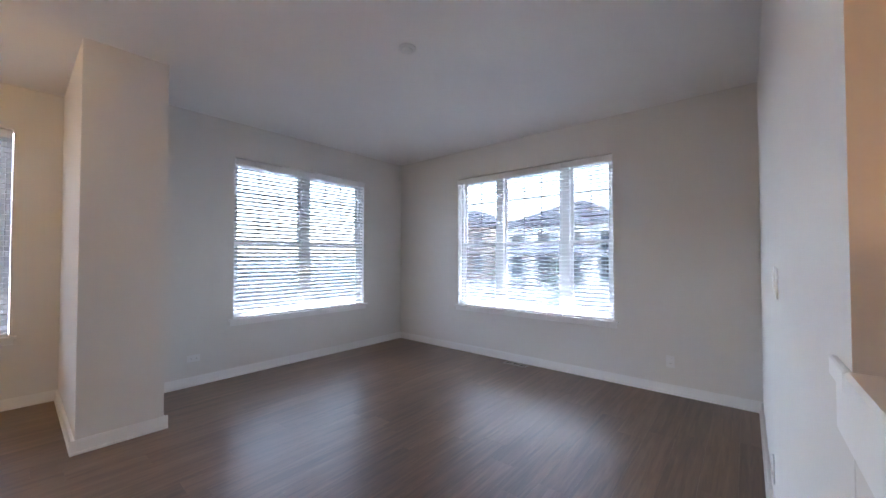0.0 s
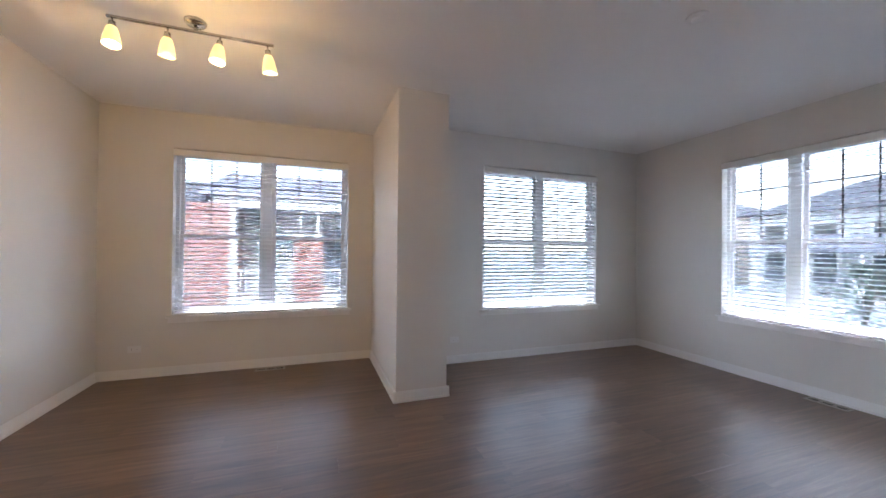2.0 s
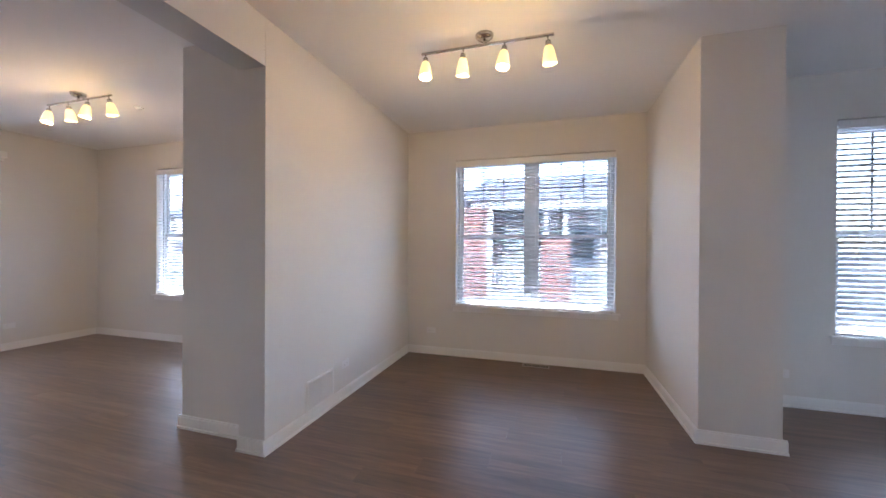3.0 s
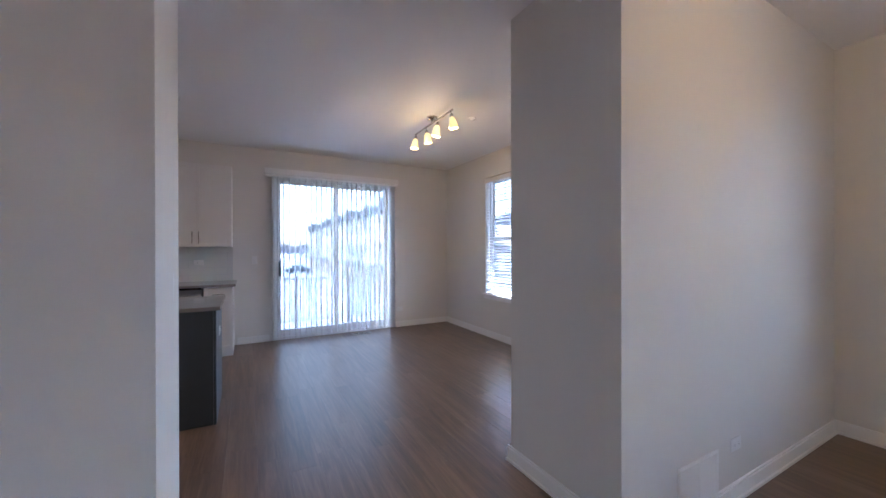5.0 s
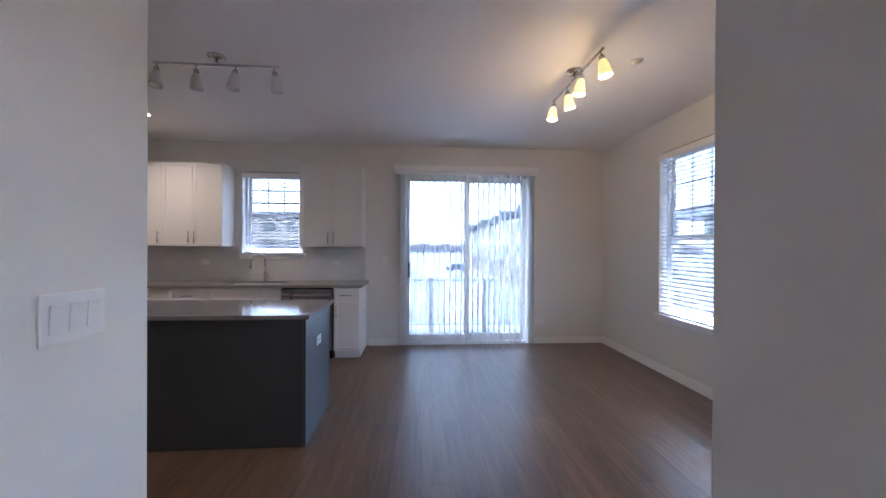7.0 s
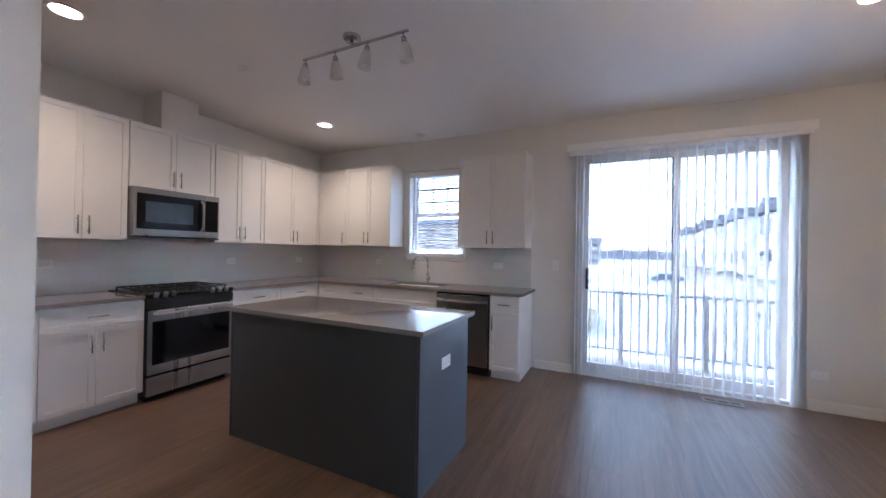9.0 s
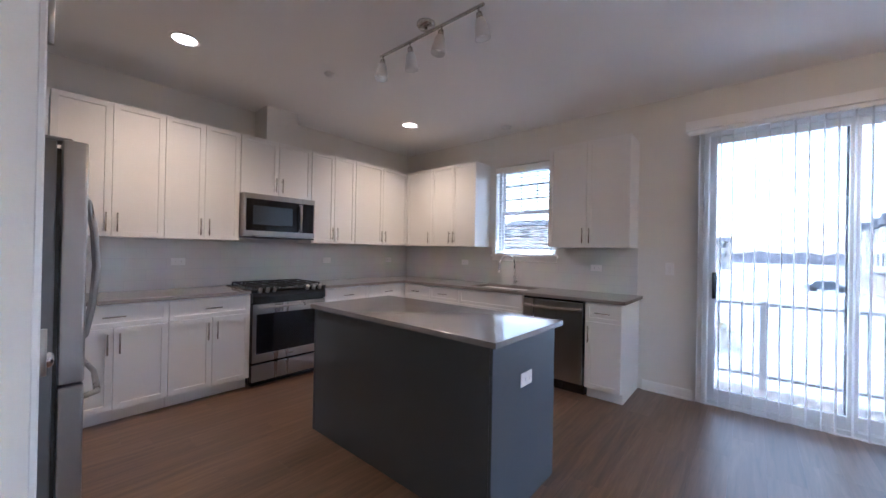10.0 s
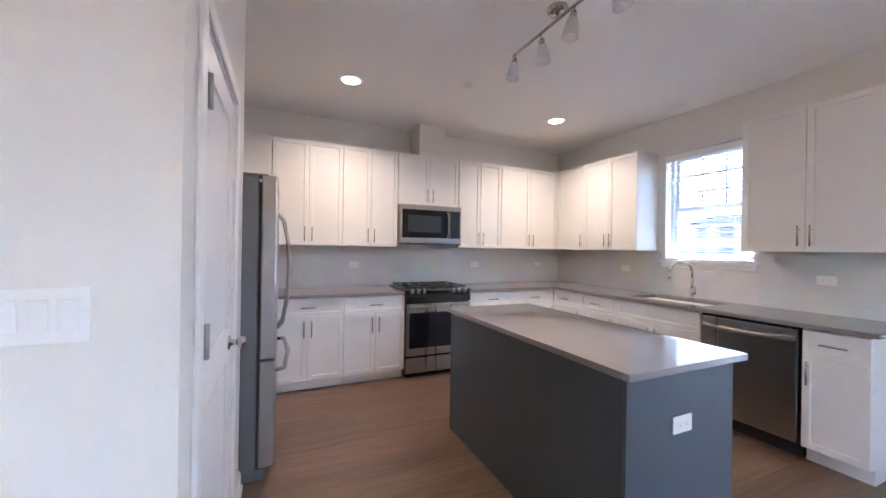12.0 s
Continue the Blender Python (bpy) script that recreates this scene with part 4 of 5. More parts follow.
# ---- lamps ----
def track_light(m, lit, label):
    t = thing("track_light", label, "ceiling light", m, "four-light ceiling bars")
    part("canopy", lathe(bmesh.new(), [(0, 0), (0.062, 0), (0.062, -0.012), (0.048, -0.028), (0.0, -0.03)], 24), M_NICKEL, t)
    part("stem", cyl(bmesh.new(), (0, 0, -0.028), (0, 0, -0.062), 0.010, seg=12), M_NICKEL, t)
    part("bar", box(-0.46, -0.009, -0.074, 0.46, 0.009, -0.058, bev=0.003), M_NICKEL, t)
    for k, (x, lean, turn) in enumerate(((-0.43, 9, 200), (-0.15, 12, 20), (0.14, 8, 150), (0.42, 11, -30))):
        r = pose(x, 0, -0.075, 0, 0, turn) @ pose(0, 0, 0, lean, 0, 0)
        hb = bmesh.new()
        tube(hb, [r @ Vector(p) for p in ((0, 0, 0.006), (0, 0, -0.02), (0, 0, -0.03))], 0.005, 8)
        lathe(hb, [(0.0, -0.024), (0.017, -0.026), (0.020, -0.05), (0.020, -0.058), (0.0, -0.058)], 16, (0, 0, 0), r)
        hd = part("lamp_head", hb, M_NICKEL, t)
        prof = [(0.019, -0.058), (0.028, -0.068), (0.036, -0.10), (0.043, -0.14), (0.047, -0.175), (0.044, -0.175), (0.040, -0.14), (0.033, -0.10), (0.025, -0.070), (0.017, -0.060)]
        part("shade", lathe(bmesh.new(), prof, 20, (0, 0, 0), r), M_SHADE_ON if lit else M_SHADE_OFF, hd, "glowing frosted glass shade" if lit else "frosted glass shade, unlit")
        part("bulb", lathe(bmesh.new(), [(0.0, -0.060), (0.010, -0.065), (0.012, -0.09), (0.022, -0.115), (0.024, -0.135), (0.016, -0.152), (0.0, -0.158)], 14, (0, 0, 0), r), M_BULB if lit else M_PLATE, hd)
    return t


track_light(pose(-1.065, 3.32, H), True, "lit nickel bar light with four frosted shades in the dining nook")
track_light(pose(-5.0, 3.185, H), True, "lit nickel bar light with four frosted shades in the breakfast area")
track_light(pose(-5.0, 0.41, H, 0, 0, 90), False, "unlit nickel bar light with four frosted shades above the island")


def lamp(name, kind, place, energy, color, size):
    d = bpy.data.lights.new(name, kind)
    d.energy, d.color = energy, color
    d.shadow_soft_size = size
    o = new(name, d)
    o.location = place
    return o


WARM = (1.0, 0.58, 0.21)
for cx, cy in ((-1.065, 3.32), (-5.0, 3.185)):
    for x in (-0.43, -0.15, 0.14, 0.42):
        lamp("bulb_light", 'POINT', (cx + x, cy, H - 0.275), BULB_W, WARM, 0.014)

for cx, cy in ((-4.035, -1.07), (-6.28, -1.06)):
    c = thing("recessed_light", "lit white recessed ceiling downlight", "ceiling light", pose(cx, cy, H), "recessed downlights")
    part("trim_ring", lathe(bmesh.new(), [(0.075, -0.001), (0.098, -0.001), (0.098, -0.006), (0.080, -0.009), (0.075, -0.004)], 32), M_TRIM, c)
    part("lens", lathe(bmesh.new(), [(0.0, -0.004), (0.076, -0.004), (0.076, -0.002)], 32), M_CAN, c)
    sp = lamp("can_light", 'SPOT', (cx, cy, H - 0.02), CAN_W, (1.0, 0.67, 0.40), 0.07)
    sp.data.spot_size, sp.data.spot_blend = radians(150), 0.9
lamp("stair_light", 'POINT', (0.2, -0.55, 0.7), STAIR_W, (1.0, 0.48, 0.18), 0.08)


def ceiling_disc(x, y, r, name, label, cat):
    s = thing(name, label, cat, pose(x, y, H))
    part("base_plate", lathe(bmesh.new(), [(0, -0.0005), (r, -0.0005), (r, -0.008), (r * 0.9, -0.014), (0, -0.014)], 28), M_PLATE, s)
    part("cover", lathe(bmesh.new(), [(r * 0.62, -0.014), (r * 0.58, -0.024), (r * 0.4, -0.028), (0, -0.028)], 24), M_PLATE, s)


ceiling_disc(1.886, 2.152, 0.062, "smoke_detector", "white round smoke detector on the ceiling", "smoke detector")
ceiling_disc(-4.81, 3.59, 0.045, "sprinkler_cover", "white round sprinkler cover on the ceiling", "sprinkler")
ceiling_disc(-4.98, -0.70, 0.045, "sprinkler_cover", "white round sprinkler cover on the ceiling", "sprinkler")
ceiling_disc(-7.04, -0.19, 0.062, "smoke_detector", "white round smoke detector on the ceiling", "smoke detector")


# ---- plates, grilles, registers ----
def plate(m, kind, label, gangs=1):
    """Local: x to the right, y into the wall, z up; face at y = 0."""
    w, h = 0.070 + 0.046 * (gangs - 1), 0.115
    if kind == "outlet_flat":
        w, h = 0.115, 0.070
    p = thing("light_switch" if kind == "switch" else "wall_outlet", label, "light switch" if kind == "switch" else "outlet", m)
    part("cover_plate", box(-w / 2, -0.006, -h / 2, w / 2, -0.0005, h / 2, bev=0.003, seg=2), M_PLATE, p)
    if kind == "switch":
        for g in range(gangs):
            x = (g - (gangs - 1) / 2) * 0.046
            b = box(x - 0.0165, -0.0095, -0.033, x + 0.0165, -0.0062, 0.033, bev=0.0015)
            bmesh.ops.rotate(b, verts=b.verts, cent=(x, -0.007, 0), matrix=Matrix.Rotation(radians(3), 3, 'X'))
            part("rocker", b, M_PLATE, p)
    else:
        for s in (-1, 1):
            c = (s * 0.021, 0) if kind == "outlet_flat" else (0, s * 0.021)
            fb = box(c[0] - 0.014, -0.0085, c[1] - 0.014, c[0] + 0.014, -0.006, c[1] + 0.014, bev=0.003)
            f = part("receptacle", fb, M_PLATE, p)
            sl = bmesh.new()
            for d in (-0.005, 0.005):
                if kind == "outlet_flat":
                    bx(sl, c[0] - 0.001, -0.0092, c[1] + d - 0.0008, c[0] + 0.006, -0.0086, c[1] + d + 0.0008)
                else:
                    bx(sl, c[0] + d - 0.0008, -0.0092, c[1] - 0.001, c[0] + d + 0.0008, -0.0086, c[1] + 0.006)
            # dark bars on the face paint the shade within the slots
            part("slot", sl, M_HOLE_SHADE, f)


plate(pose(-3.07, 1.12, 1.215, 0, 0, 180), "switch", "white three-gang rocker switch on the wall end", 3)
plate(pose(2.06, 0.22, 1.22, 0, 0, 180), "switch", "white rocker switch on the living room wall", 1)
plate(pose(1.95, 0.22, 1.215, 0, 0, 180), "switch", "white rocker switch on the living room wall", 1)
plate(pose(2.45, 0.22, 0.30, 0, 0, 180), "outlet", "white outlet low on the living room wall")
plate(pose(XE, 0.883, 0.31, 0, 0, -90), "outlet", "white outlet low on the living room wall")
plate(pose(1.287, YL, 0.28, 0, 0, 0), "outlet_flat", "white sideways outlet under the living room window")
plate(pose(-2.06, YD, 0.30, 0, 0, 0), "outlet_flat", "white sideways outlet low on the dining nook wall")
plate(pose(XW, 3.70, 0.31, 0, 0, 90), "outlet_flat", "white sideways outlet beside the patio door")
plate(pose(XW, 1.468, 1.19, 0, 0, 90), "switch", "white switch between worktop and patio door", 1)
plate(pose(XD, 3.70, 0.30, 0, 0, 90), "outlet_flat", "white sideways outlet beside the return grille")
plate(pose(-5.02, 1.165, 0.665, 0, 0, 180), "outlet_flat", "white outlet on the island end panel")
for x in (-4.27, -5.86, -6.9):
    plate(pose(x, YK + 0.010, 1.17, 0, 0, 180), "outlet_flat", "white sideways outlet on the backsplash")
for y in (-0.95, 0.80):
    plate(pose(XW + 0.010, y, 1.17, 0, 0, 90), "outlet_flat", "white sideways outlet on the backsplash")


def register(m, label):
    r = thing("floor_register", label, "floor vent", m, "floor registers")
    bm = bmesh.new()
    L, W = 0.30, 0.11
    bx(bm, -L / 2, -W / 2, 0.004, L / 2, -W / 2 + 0.018, 0.009)
    bx(bm, -L / 2, W / 2 - 0.018, 0.004, L / 2, W / 2, 0.009)
    for x in (-L / 2, -L / 6 - 0.006, L / 6 - 0.006, L / 2 - 0.015):
        bx(bm, x, -W / 2 + 0.018, 0.004, x + 0.015, W / 2 - 0.018, 0.009)
    part("frame", bm, M_REG, r)
    # flat dark sheet on the floor paints the shade of the duct
    part("duct_shade", box(-L / 2 + 0.005, -W / 2 + 0.005, 0.0022, L / 2 - 0.005, W / 2 - 0.005, 0.0036), M_HOLE_SHADE, r)
    me = mesh_of("louvre", box(-0.004, -0.0365, 0, 0.002, 0.0365, 0.003), M_REG)
    for k in range(15):
        x = -L / 2 + 0.028 + k * (L - 0.056) / 14
        shared("louvre", me, r, pose(x, 0, 0.0042, 0, 25, 0))


register(pose(4.06, 2.48, 0, 0, 0, 90), "beige metal floor register under the living room window")
register(pose(-0.77, 5.07, 0, 0, 0, 0), "beige metal floor register in the dining nook")
register(pose(-7.11, 2.98, 0, 0, 0, 90), "beige metal floor register before the patio door")

g = thing("return_grille", "white metal return air grille low on the wall", "vent", pose(XD, 3.335, 0.205, 0, 0, 90))
bm = bmesh.new()
bx(bm, -0.18, -0.008, -0.12, 0.18, -0.001, -0.10, 0.002)
bx(bm, -0.18, -0.008, 0.10, 0.18, -0.001, 0.12, 0.002)
bx(bm, -0.18, -0.008, -0.10, -0.16, -0.001, 0.10, 0.002)
bx(bm, 0.16, -0.008, -0.10, 0.18, -0.001, 0.10, 0.002)
bx(bm, -0.005, -0.008, -0.10, 0.005, -0.001, 0.10)
part("frame", bm, M_TRIM, g)
me = mesh_of("louvre", box(-0.16, -0.005, -0.0015, 0.16, 0.005, 0.0015), M_TRIM)
for k in range(16):
    shared("louvre", me, g, pose(0, -0.0058, -0.094 + k * 0.0125, 35, 0, 0))


# ---- outside ----
def ground_z(x):
    t = min(1, max(0, (x + 9.0) / -7.0))
    return -0.80 - 2.2 * t


gb = bmesh.new()
N = 96
grid = []
for i in range(N + 1):
    u = 2 * i / N - 1
    sx = math.copysign(abs(u) ** 3, u) * 1600
    grid.append([gb.verts.new((sx, math.copysign(abs(v) ** 3, v) * 1600, ground_z(sx) + 0.12 * noise.noise((sx * 0.15, v * 60, 0)))) for v in [2 * j / N - 1 for j in range(N + 1)]])
for i in range(N):
    for j in range(N):
        gb.faces.new((grid[i][j], grid[i + 1][j], grid[i + 1][j + 1], grid[i][j + 1])).smooth = True
struct("ground", gb, M_SNOW, "snow covered ground around the houses", "ground")

dk = thing("balcony", "wood plank balcony floor outside the patio door", "balcony")
part("deck_frame", box(-8.62, 0.6, -0.32, XW - T - 0.01, 4.6, -0.145), M_EXTWHITE, dk)
for y in (0.7, 4.5):
    part("support_post", box(-8.58, y - 0.06, ground_z(-8.6) - 0.9, -8.46, y + 0.06, -0.32), M_EXTWHITE, dk)
me = mesh_of("board", box(0, 0, 0, 0.135, 4.0, 0.025, bev=0.003), M_DECK)
for k in range(8):
    shared("board", me, dk, pose(-8.60 + k * 0.139, 0.6, -0.144))
rl = thing("balcony_railing", "taupe metal balcony railing with thin balusters", "railing")
RX = -8.55
part("top_rail", box(RX - 0.025, 0.6, 0.785, RX + 0.025, 4.6, 0.82, bev=0.004), M_RAIL, rl)
part("bottom_rail", box(RX - 0.02, 0.6, 0.01, RX + 0.02, 4.6, 0.04), M_RAIL, rl)
pm = mesh_of("post", box(-0.028, -0.028, -0.119, 0.028, 0.028, 0.84, bev=0.003), M_RAIL)
for y in (0.63, 2.16, 3.12, 4.57):
    shared("post", pm, rl, pose(RX, y, 0))
bme = mesh_of("baluster", box(-0.008, -0.008, 0.04, 0.008, 0.008, 0.785), M_RAIL)
for k in range(1, 38):
    shared("baluster", bme, rl, pose(RX, 0.63 + 0.1037 * k, 0))


def gable(bm, x0, x1, y0, y1, z0, z1, over=0.35, along_x=True):
    """A solid gable roof."""
    if along_x:
        ym = (y0 + y1) / 2
        P = [(x0 - over, y0 - over, z0), (x1 + over, y0 - over, z0), (x1 + over, y1 + over, z0), (x0 - over, y1 + over, z0), (x0 - over, ym, z1), (x1 + over, ym, z1)]
        Q = ((0, 1, 5, 4), (2, 3, 4, 5), (0, 4, 3), (1, 2, 5), (3, 2, 1, 0))
    else:
        xm = (x0 + x1) / 2
        P = [(x0 - over, y0 - over, z0), (x1 + over, y0 - over, z0), (x1 + over, y1 + over, z0), (x0 - over, y1 + over, z0), (xm, y0 - over, z1), (xm, y1 + over, z1)]
        Q = ((1, 2, 5, 4), (3, 0, 4, 5), (0, 1, 4), (2, 3, 5), (3, 2, 1, 0))
    v = [bm.verts.new(p) for p in P]
    for q in Q:
        bm.faces.new([v[i] for i in q])
    return bm


def hip(bm, x0, x1, y0, y1, z0, z1, over=0.4):
    x0, x1, y0, y1 = x0 - over, x1 + over, y0 - over, y1 + over
    d = min(x1 - x0, y1 - y0) / 2
    if x1 - x0 > y1 - y0:
        r = [(x0 + d, (y0 + y1) / 2, z1), (x1 - d, (y0 + y1) / 2, z1)]
        Q = ((0, 1, 5, 4), (2, 3, 4, 5), (3, 0, 4), (1, 2, 5), (3, 2, 1, 0))
    else:
        r = [((x0 + x1) / 2, y0 + d, z1), ((x0 + x1) / 2, y1 - d, z1)]
        Q = ((0, 1, 4), (1, 2, 5, 4), (2, 3, 5), (3, 0, 4, 5), (3, 2, 1, 0))
    v = [bm.verts.new(p) for p in [(x0, y0, z0), (x1, y0, z0), (x1, y1, z0), (x0, y1, z0)] + r]
    for q in Q:
        bm.faces.new([v[i] for i in q])
    return bm


def facade_window(parent, c, w, h, face, panes=1):
    """A framed window on a facade; face is the outward unit vector along x or y."""
    cx, cy, cz = c
    fx, fy = face
    def slab(a, b, z0, z1, d0, d1):
        if fx:
            return (cx + fx * d0, cy + a, z0, cx + fx * d1, cy + b, z1)
        return (cx + a, cy + fy * d0, z0, cx + b, cy + fy * d1, z1)
    bm = bmesh.new()
    t = 0.08
    z0, z1 = cz - h / 2, cz + h / 2
    for a, b, za, zb in ((-w / 2 - t, -w / 2, z0 - t, z1 + t), (w / 2, w / 2 + t, z0 - t, z1 + t), (-w / 2, w / 2, z0 - t, z0), (-w / 2, w / 2, z1, z1 + t), (-w / 2, w / 2, cz - 0.025, cz + 0.025)):
        bx(bm, *slab(a, b, za, zb, 0.001, 0.07))
    for k in range(1, panes):
        x = -w / 2 + w * k / panes
        bx(bm, *slab(x - 0.04, x + 0.04, z0, z1, 0.002, 0.068))
    win = part("window", bm, M_EXTWHITE, parent)
    part("pane", box(*slab(-w / 2, w / 2, z0, z1, 0.002, 0.03)), M_EXTGLASS, win)


def brick_neighbour():
    h = thing("brick_porch_house", "red brick house with a metal roofed porch and white railing", "house")
    gz = -0.9
    part("wall", box(-17.0, 14.3, gz, 3.4, 22.0, 3.1), M_SIDING, h, "pale lap siding")
    part("roof", gable(bmesh.new(), -17.0, 3.4, 14.9, 22.0, 3.1, 3.75), M_ROOF, h)
    part("porch_floor", box(-17.0, 12.3, gz, 3.4, 14.3, -0.02), M_EXTWHITE, h)
    bm = bmesh.new()
    v = [bm.verts.new(p) for p in ((-3.3, 12.1, 2.93), (3.6, 12.1, 2.93), (3.6, 14.6, 3.95), (-3.0, 14.6, 3.95), (-3.3, 12.1, 2.84), (3.6, 12.1, 2.84), (3.6, 14.6, 3.06), (-3.0, 14.6, 3.06))]
    for q in ((0, 1, 2, 3), (7, 6, 5, 4), (0, 4, 5, 1), (1, 5, 6, 2), (2, 6, 7, 3), (3, 7, 4, 0)):
        bm.faces.new([v[i] for i in q])
    roof = part("porch_roof", bm, M_METALROOF, h, "blue grey standing seam metal roof")
    for k in range(17):
        x = -2.9 + 0.4 * k
        sb = bmesh.new()
        vs = [sb.verts.new(p) for p in ((x - 0.015, 12.1, 2.931), (x + 0.015, 12.1, 2.931), (x + 0.015, 14.58, 3.951), (x - 0.015, 14.58, 3.951), (x - 0.015, 12.1, 2.975), (x + 0.015, 12.1, 2.975), (x + 0.015, 14.58, 3.995), (x - 0.015, 14.58, 3.995))]
        for q in ((4, 5, 6, 7), (0, 1, 5, 4), (1, 2, 6, 5), (3, 0, 4, 7)):
            sb.faces.new([vs[i] for i in q])
        part("seam", sb, M_METALROOF, roof)
    part("porch_beam", box(-3.1, 12.3, 2.55, 3.4, 12.55, 2.84), M_EXTWHITE, h)
    part("brick_wall", box(-9.5, 12.25, gz, -2.55, 14.3, 2.65), M_BRICK, h, "red brick wall")
    part("gable_siding", gable(bmesh.new(), -9.5, -3.4, 12.6, 14.6, 2.65, 3.4, 0.1), M_ROOF, h)
    part("corner_board", box(-2.55, 12.26, gz, -2.38, 12.42, 2.55), M_EXTWHITE, h)
    for x0, x1 in ((-0.88, -0.04), (2.6, 3.4)):
        pier = part("brick_pier", box(x0, 12.28, gz, x1, 12.95, 1.66), M_BRICK, h, "red brick pier")
        part("pier_cap", box(x0 - 0.04, 12.24, 1.66, x1 + 0.04, 12.99, 1.73), M_EXTWHITE, pier)
        for x in (x0 + 0.14, x1 - 0.14):
            cb = bmesh.new()
            bx(cb, x - 0.10, 12.50, 1.73, x + 0.10, 12.70, 1.85)
            cyl(cb, (x, 12.6, 1.85), (x, 12.6, 2.48), 0.08, 0.065, 12)
            bx(cb, x - 0.10, 12.50, 2.48, x + 0.10, 12.70, 2.55)
            part("column", cb, M_EXTWHITE, pier)
    rail = part("porch_rail", box(-2.38, 12.36, 0.68, 2.6, 12.43, 0.75), M_EXTWHITE, h)
    part("bottom_rail", box(-2.38, 12.37, 0.06, 2.6, 12.42, 0.12), M_EXTWHITE, rail)
    sm = mesh_of("rail_picket", box(-0.02, -0.015, 0.12, 0.02, 0.015, 0.68), M_EXTWHITE)
    for k in range(34):
        x = -2.3 + 0.145 * k
        if x < -0.9 or -0.02 < x:
            shared("rail_picket", sm, rail, pose(x, 12.395, 0))
    for x0, x1 in ((-2.3, -1.0), (1.2, 2.6)):
        d = part("garden_door", box(x0, 14.22, -0.01, x1, 14.299, 2.15), M_EXTWHITE, h, "white panelled double door")
        xm = (x0 + x1) / 2
        for a, c in ((x0 + 0.08, xm - 0.05), (xm + 0.05, x1 - 0.08)):
            part("door_panel", box(a, 14.2, 0.1, c, 14.219, 2.05), M_PALEGLASS, d)
    d = part("front_door", box(0.05, 14.22, -0.01, 0.95, 14.299, 2.1), M_SLATEDOOR, h, "slate blue front door")
    part("door_panel", box(0.2, 14.2, 1.0, 0.8, 14.219, 1.9), M_EXTGLASS, d)
    # the porch seen from the breakfast area
    rail = part("porch_rail", box(-16.5, 12.36, 0.68, -9.6, 12.43, 0.75), M_EXTWHITE, h)
    for k in range(46):
        shared("rail_picket", sm, rail, pose(-16.4 + 0.148 * k, 12.395, 0))
    part("bottom_rail", box(-16.5, 12.37, 0.06, -9.6, 12.42, 0.12), M_EXTWHITE, rail)
    for x in (-16.2, -13.0, -9.8):
        part("post", box(x - 0.09, 12.3, -0.02, x + 0.09, 12.48, 2.6), M_EXTWHITE, h)
    part("porch_roof", gable(bmesh.new(), -16.8, -9.7, 12.4, 15.0, 2.6, 3.25, 0.3), M_METALROOF, h)
    for x in (-15.2, -12.8, -11.0):
        facade_window(h, (x, 14.3, 1.3), 0.8, 1.6, (0, -1), 1)
    for x in (-13.9, -11.6):
        w = thing("wreath", "small red bow hung on the porch railing", "decoration", pose(x, 12.34, 0.66))
        part("bow", lathe(bmesh.new(), [(0.02, -0.09), (0.10, -0.05), (0.12, 0.0), (0.10, 0.05), (0.02, 0.09)], 10), M_BOW, w)


M_PALEGLASS = mat("curtained_glass", (0.60, 0.66, 0.67), 0.3, var=0.04, scale=2)
M_SLATEDOOR = mat("slate_door", (0.16, 0.18, 0.22), 0.5, var=0.05, scale=4)
M_BOW = mat("red_ribbon", (0.45, 0.03, 0.05), 0.6, var=0.2, scale=20)
brick_neighbour()


def street_house(m, w, d, hz, label, wallmat):
    """Local: front at y = 0 facing -y, x along the street."""
    h = thing("street_house", label, "house", m, "houses across the street")
    part("wall", box(0, 0, -0.6, w, d, hz), wallmat, h)
    part("roof", hip(bmesh.new(), 0, w, 0, d, hz, hz + 2.1), M_ROOF, h)
    part("porch_roof", hip(bmesh.new(), w * 0.15, w * 0.85, -2.4, 0.4, 2.35, 3.15, 0.25), M_METALROOF, h)
    part("porch_floor", box(w * 0.15, -2.4, -0.6, w * 0.85, -0.01, 0.25), M_EXTWHITE, h)
    for k in range(4):
        x = w * 0.17 + (w * 0.66) * k / 3
        cb = bmesh.new()
        bx(cb, x - 0.25, -2.3, 0.25, x + 0.25, -1.85, 1.0)
        cyl(cb, (x, -2.08, 1.0), (x, -2.08, 2.3), 0.14, 0.11, 10)
        part("column", cb, M_EXTWHITE, h)
    for x in (0.14, 0.38, 0.62, 0.86):
        facade_window(h, (w * x, 0, 1.4), 0.9, 1.5, (0, -1))
        facade_window(h, (w * x, 0, hz - 1.25), 0.9, 1.3, (0, -1))


street_house(pose(24.5, 14.8, ground_z(24), 0, 0, -90), 9.0, 8.0, 4.4, "two storey house with hip roof and columned porch", M_SIDING)
street_house(pose(30.0, 4.0, ground_z(30), 0, 0, -90), 9.5, 8.0, 4.6, "two storey brick house with hip roof across the street", M_BRICK)
street_house(pose(27.0, 27.0, ground_z(27), 0, 0, -90), 9.5, 8.0, 4.8, "two storey tan house with hip roof across the street", M_SIDING2)


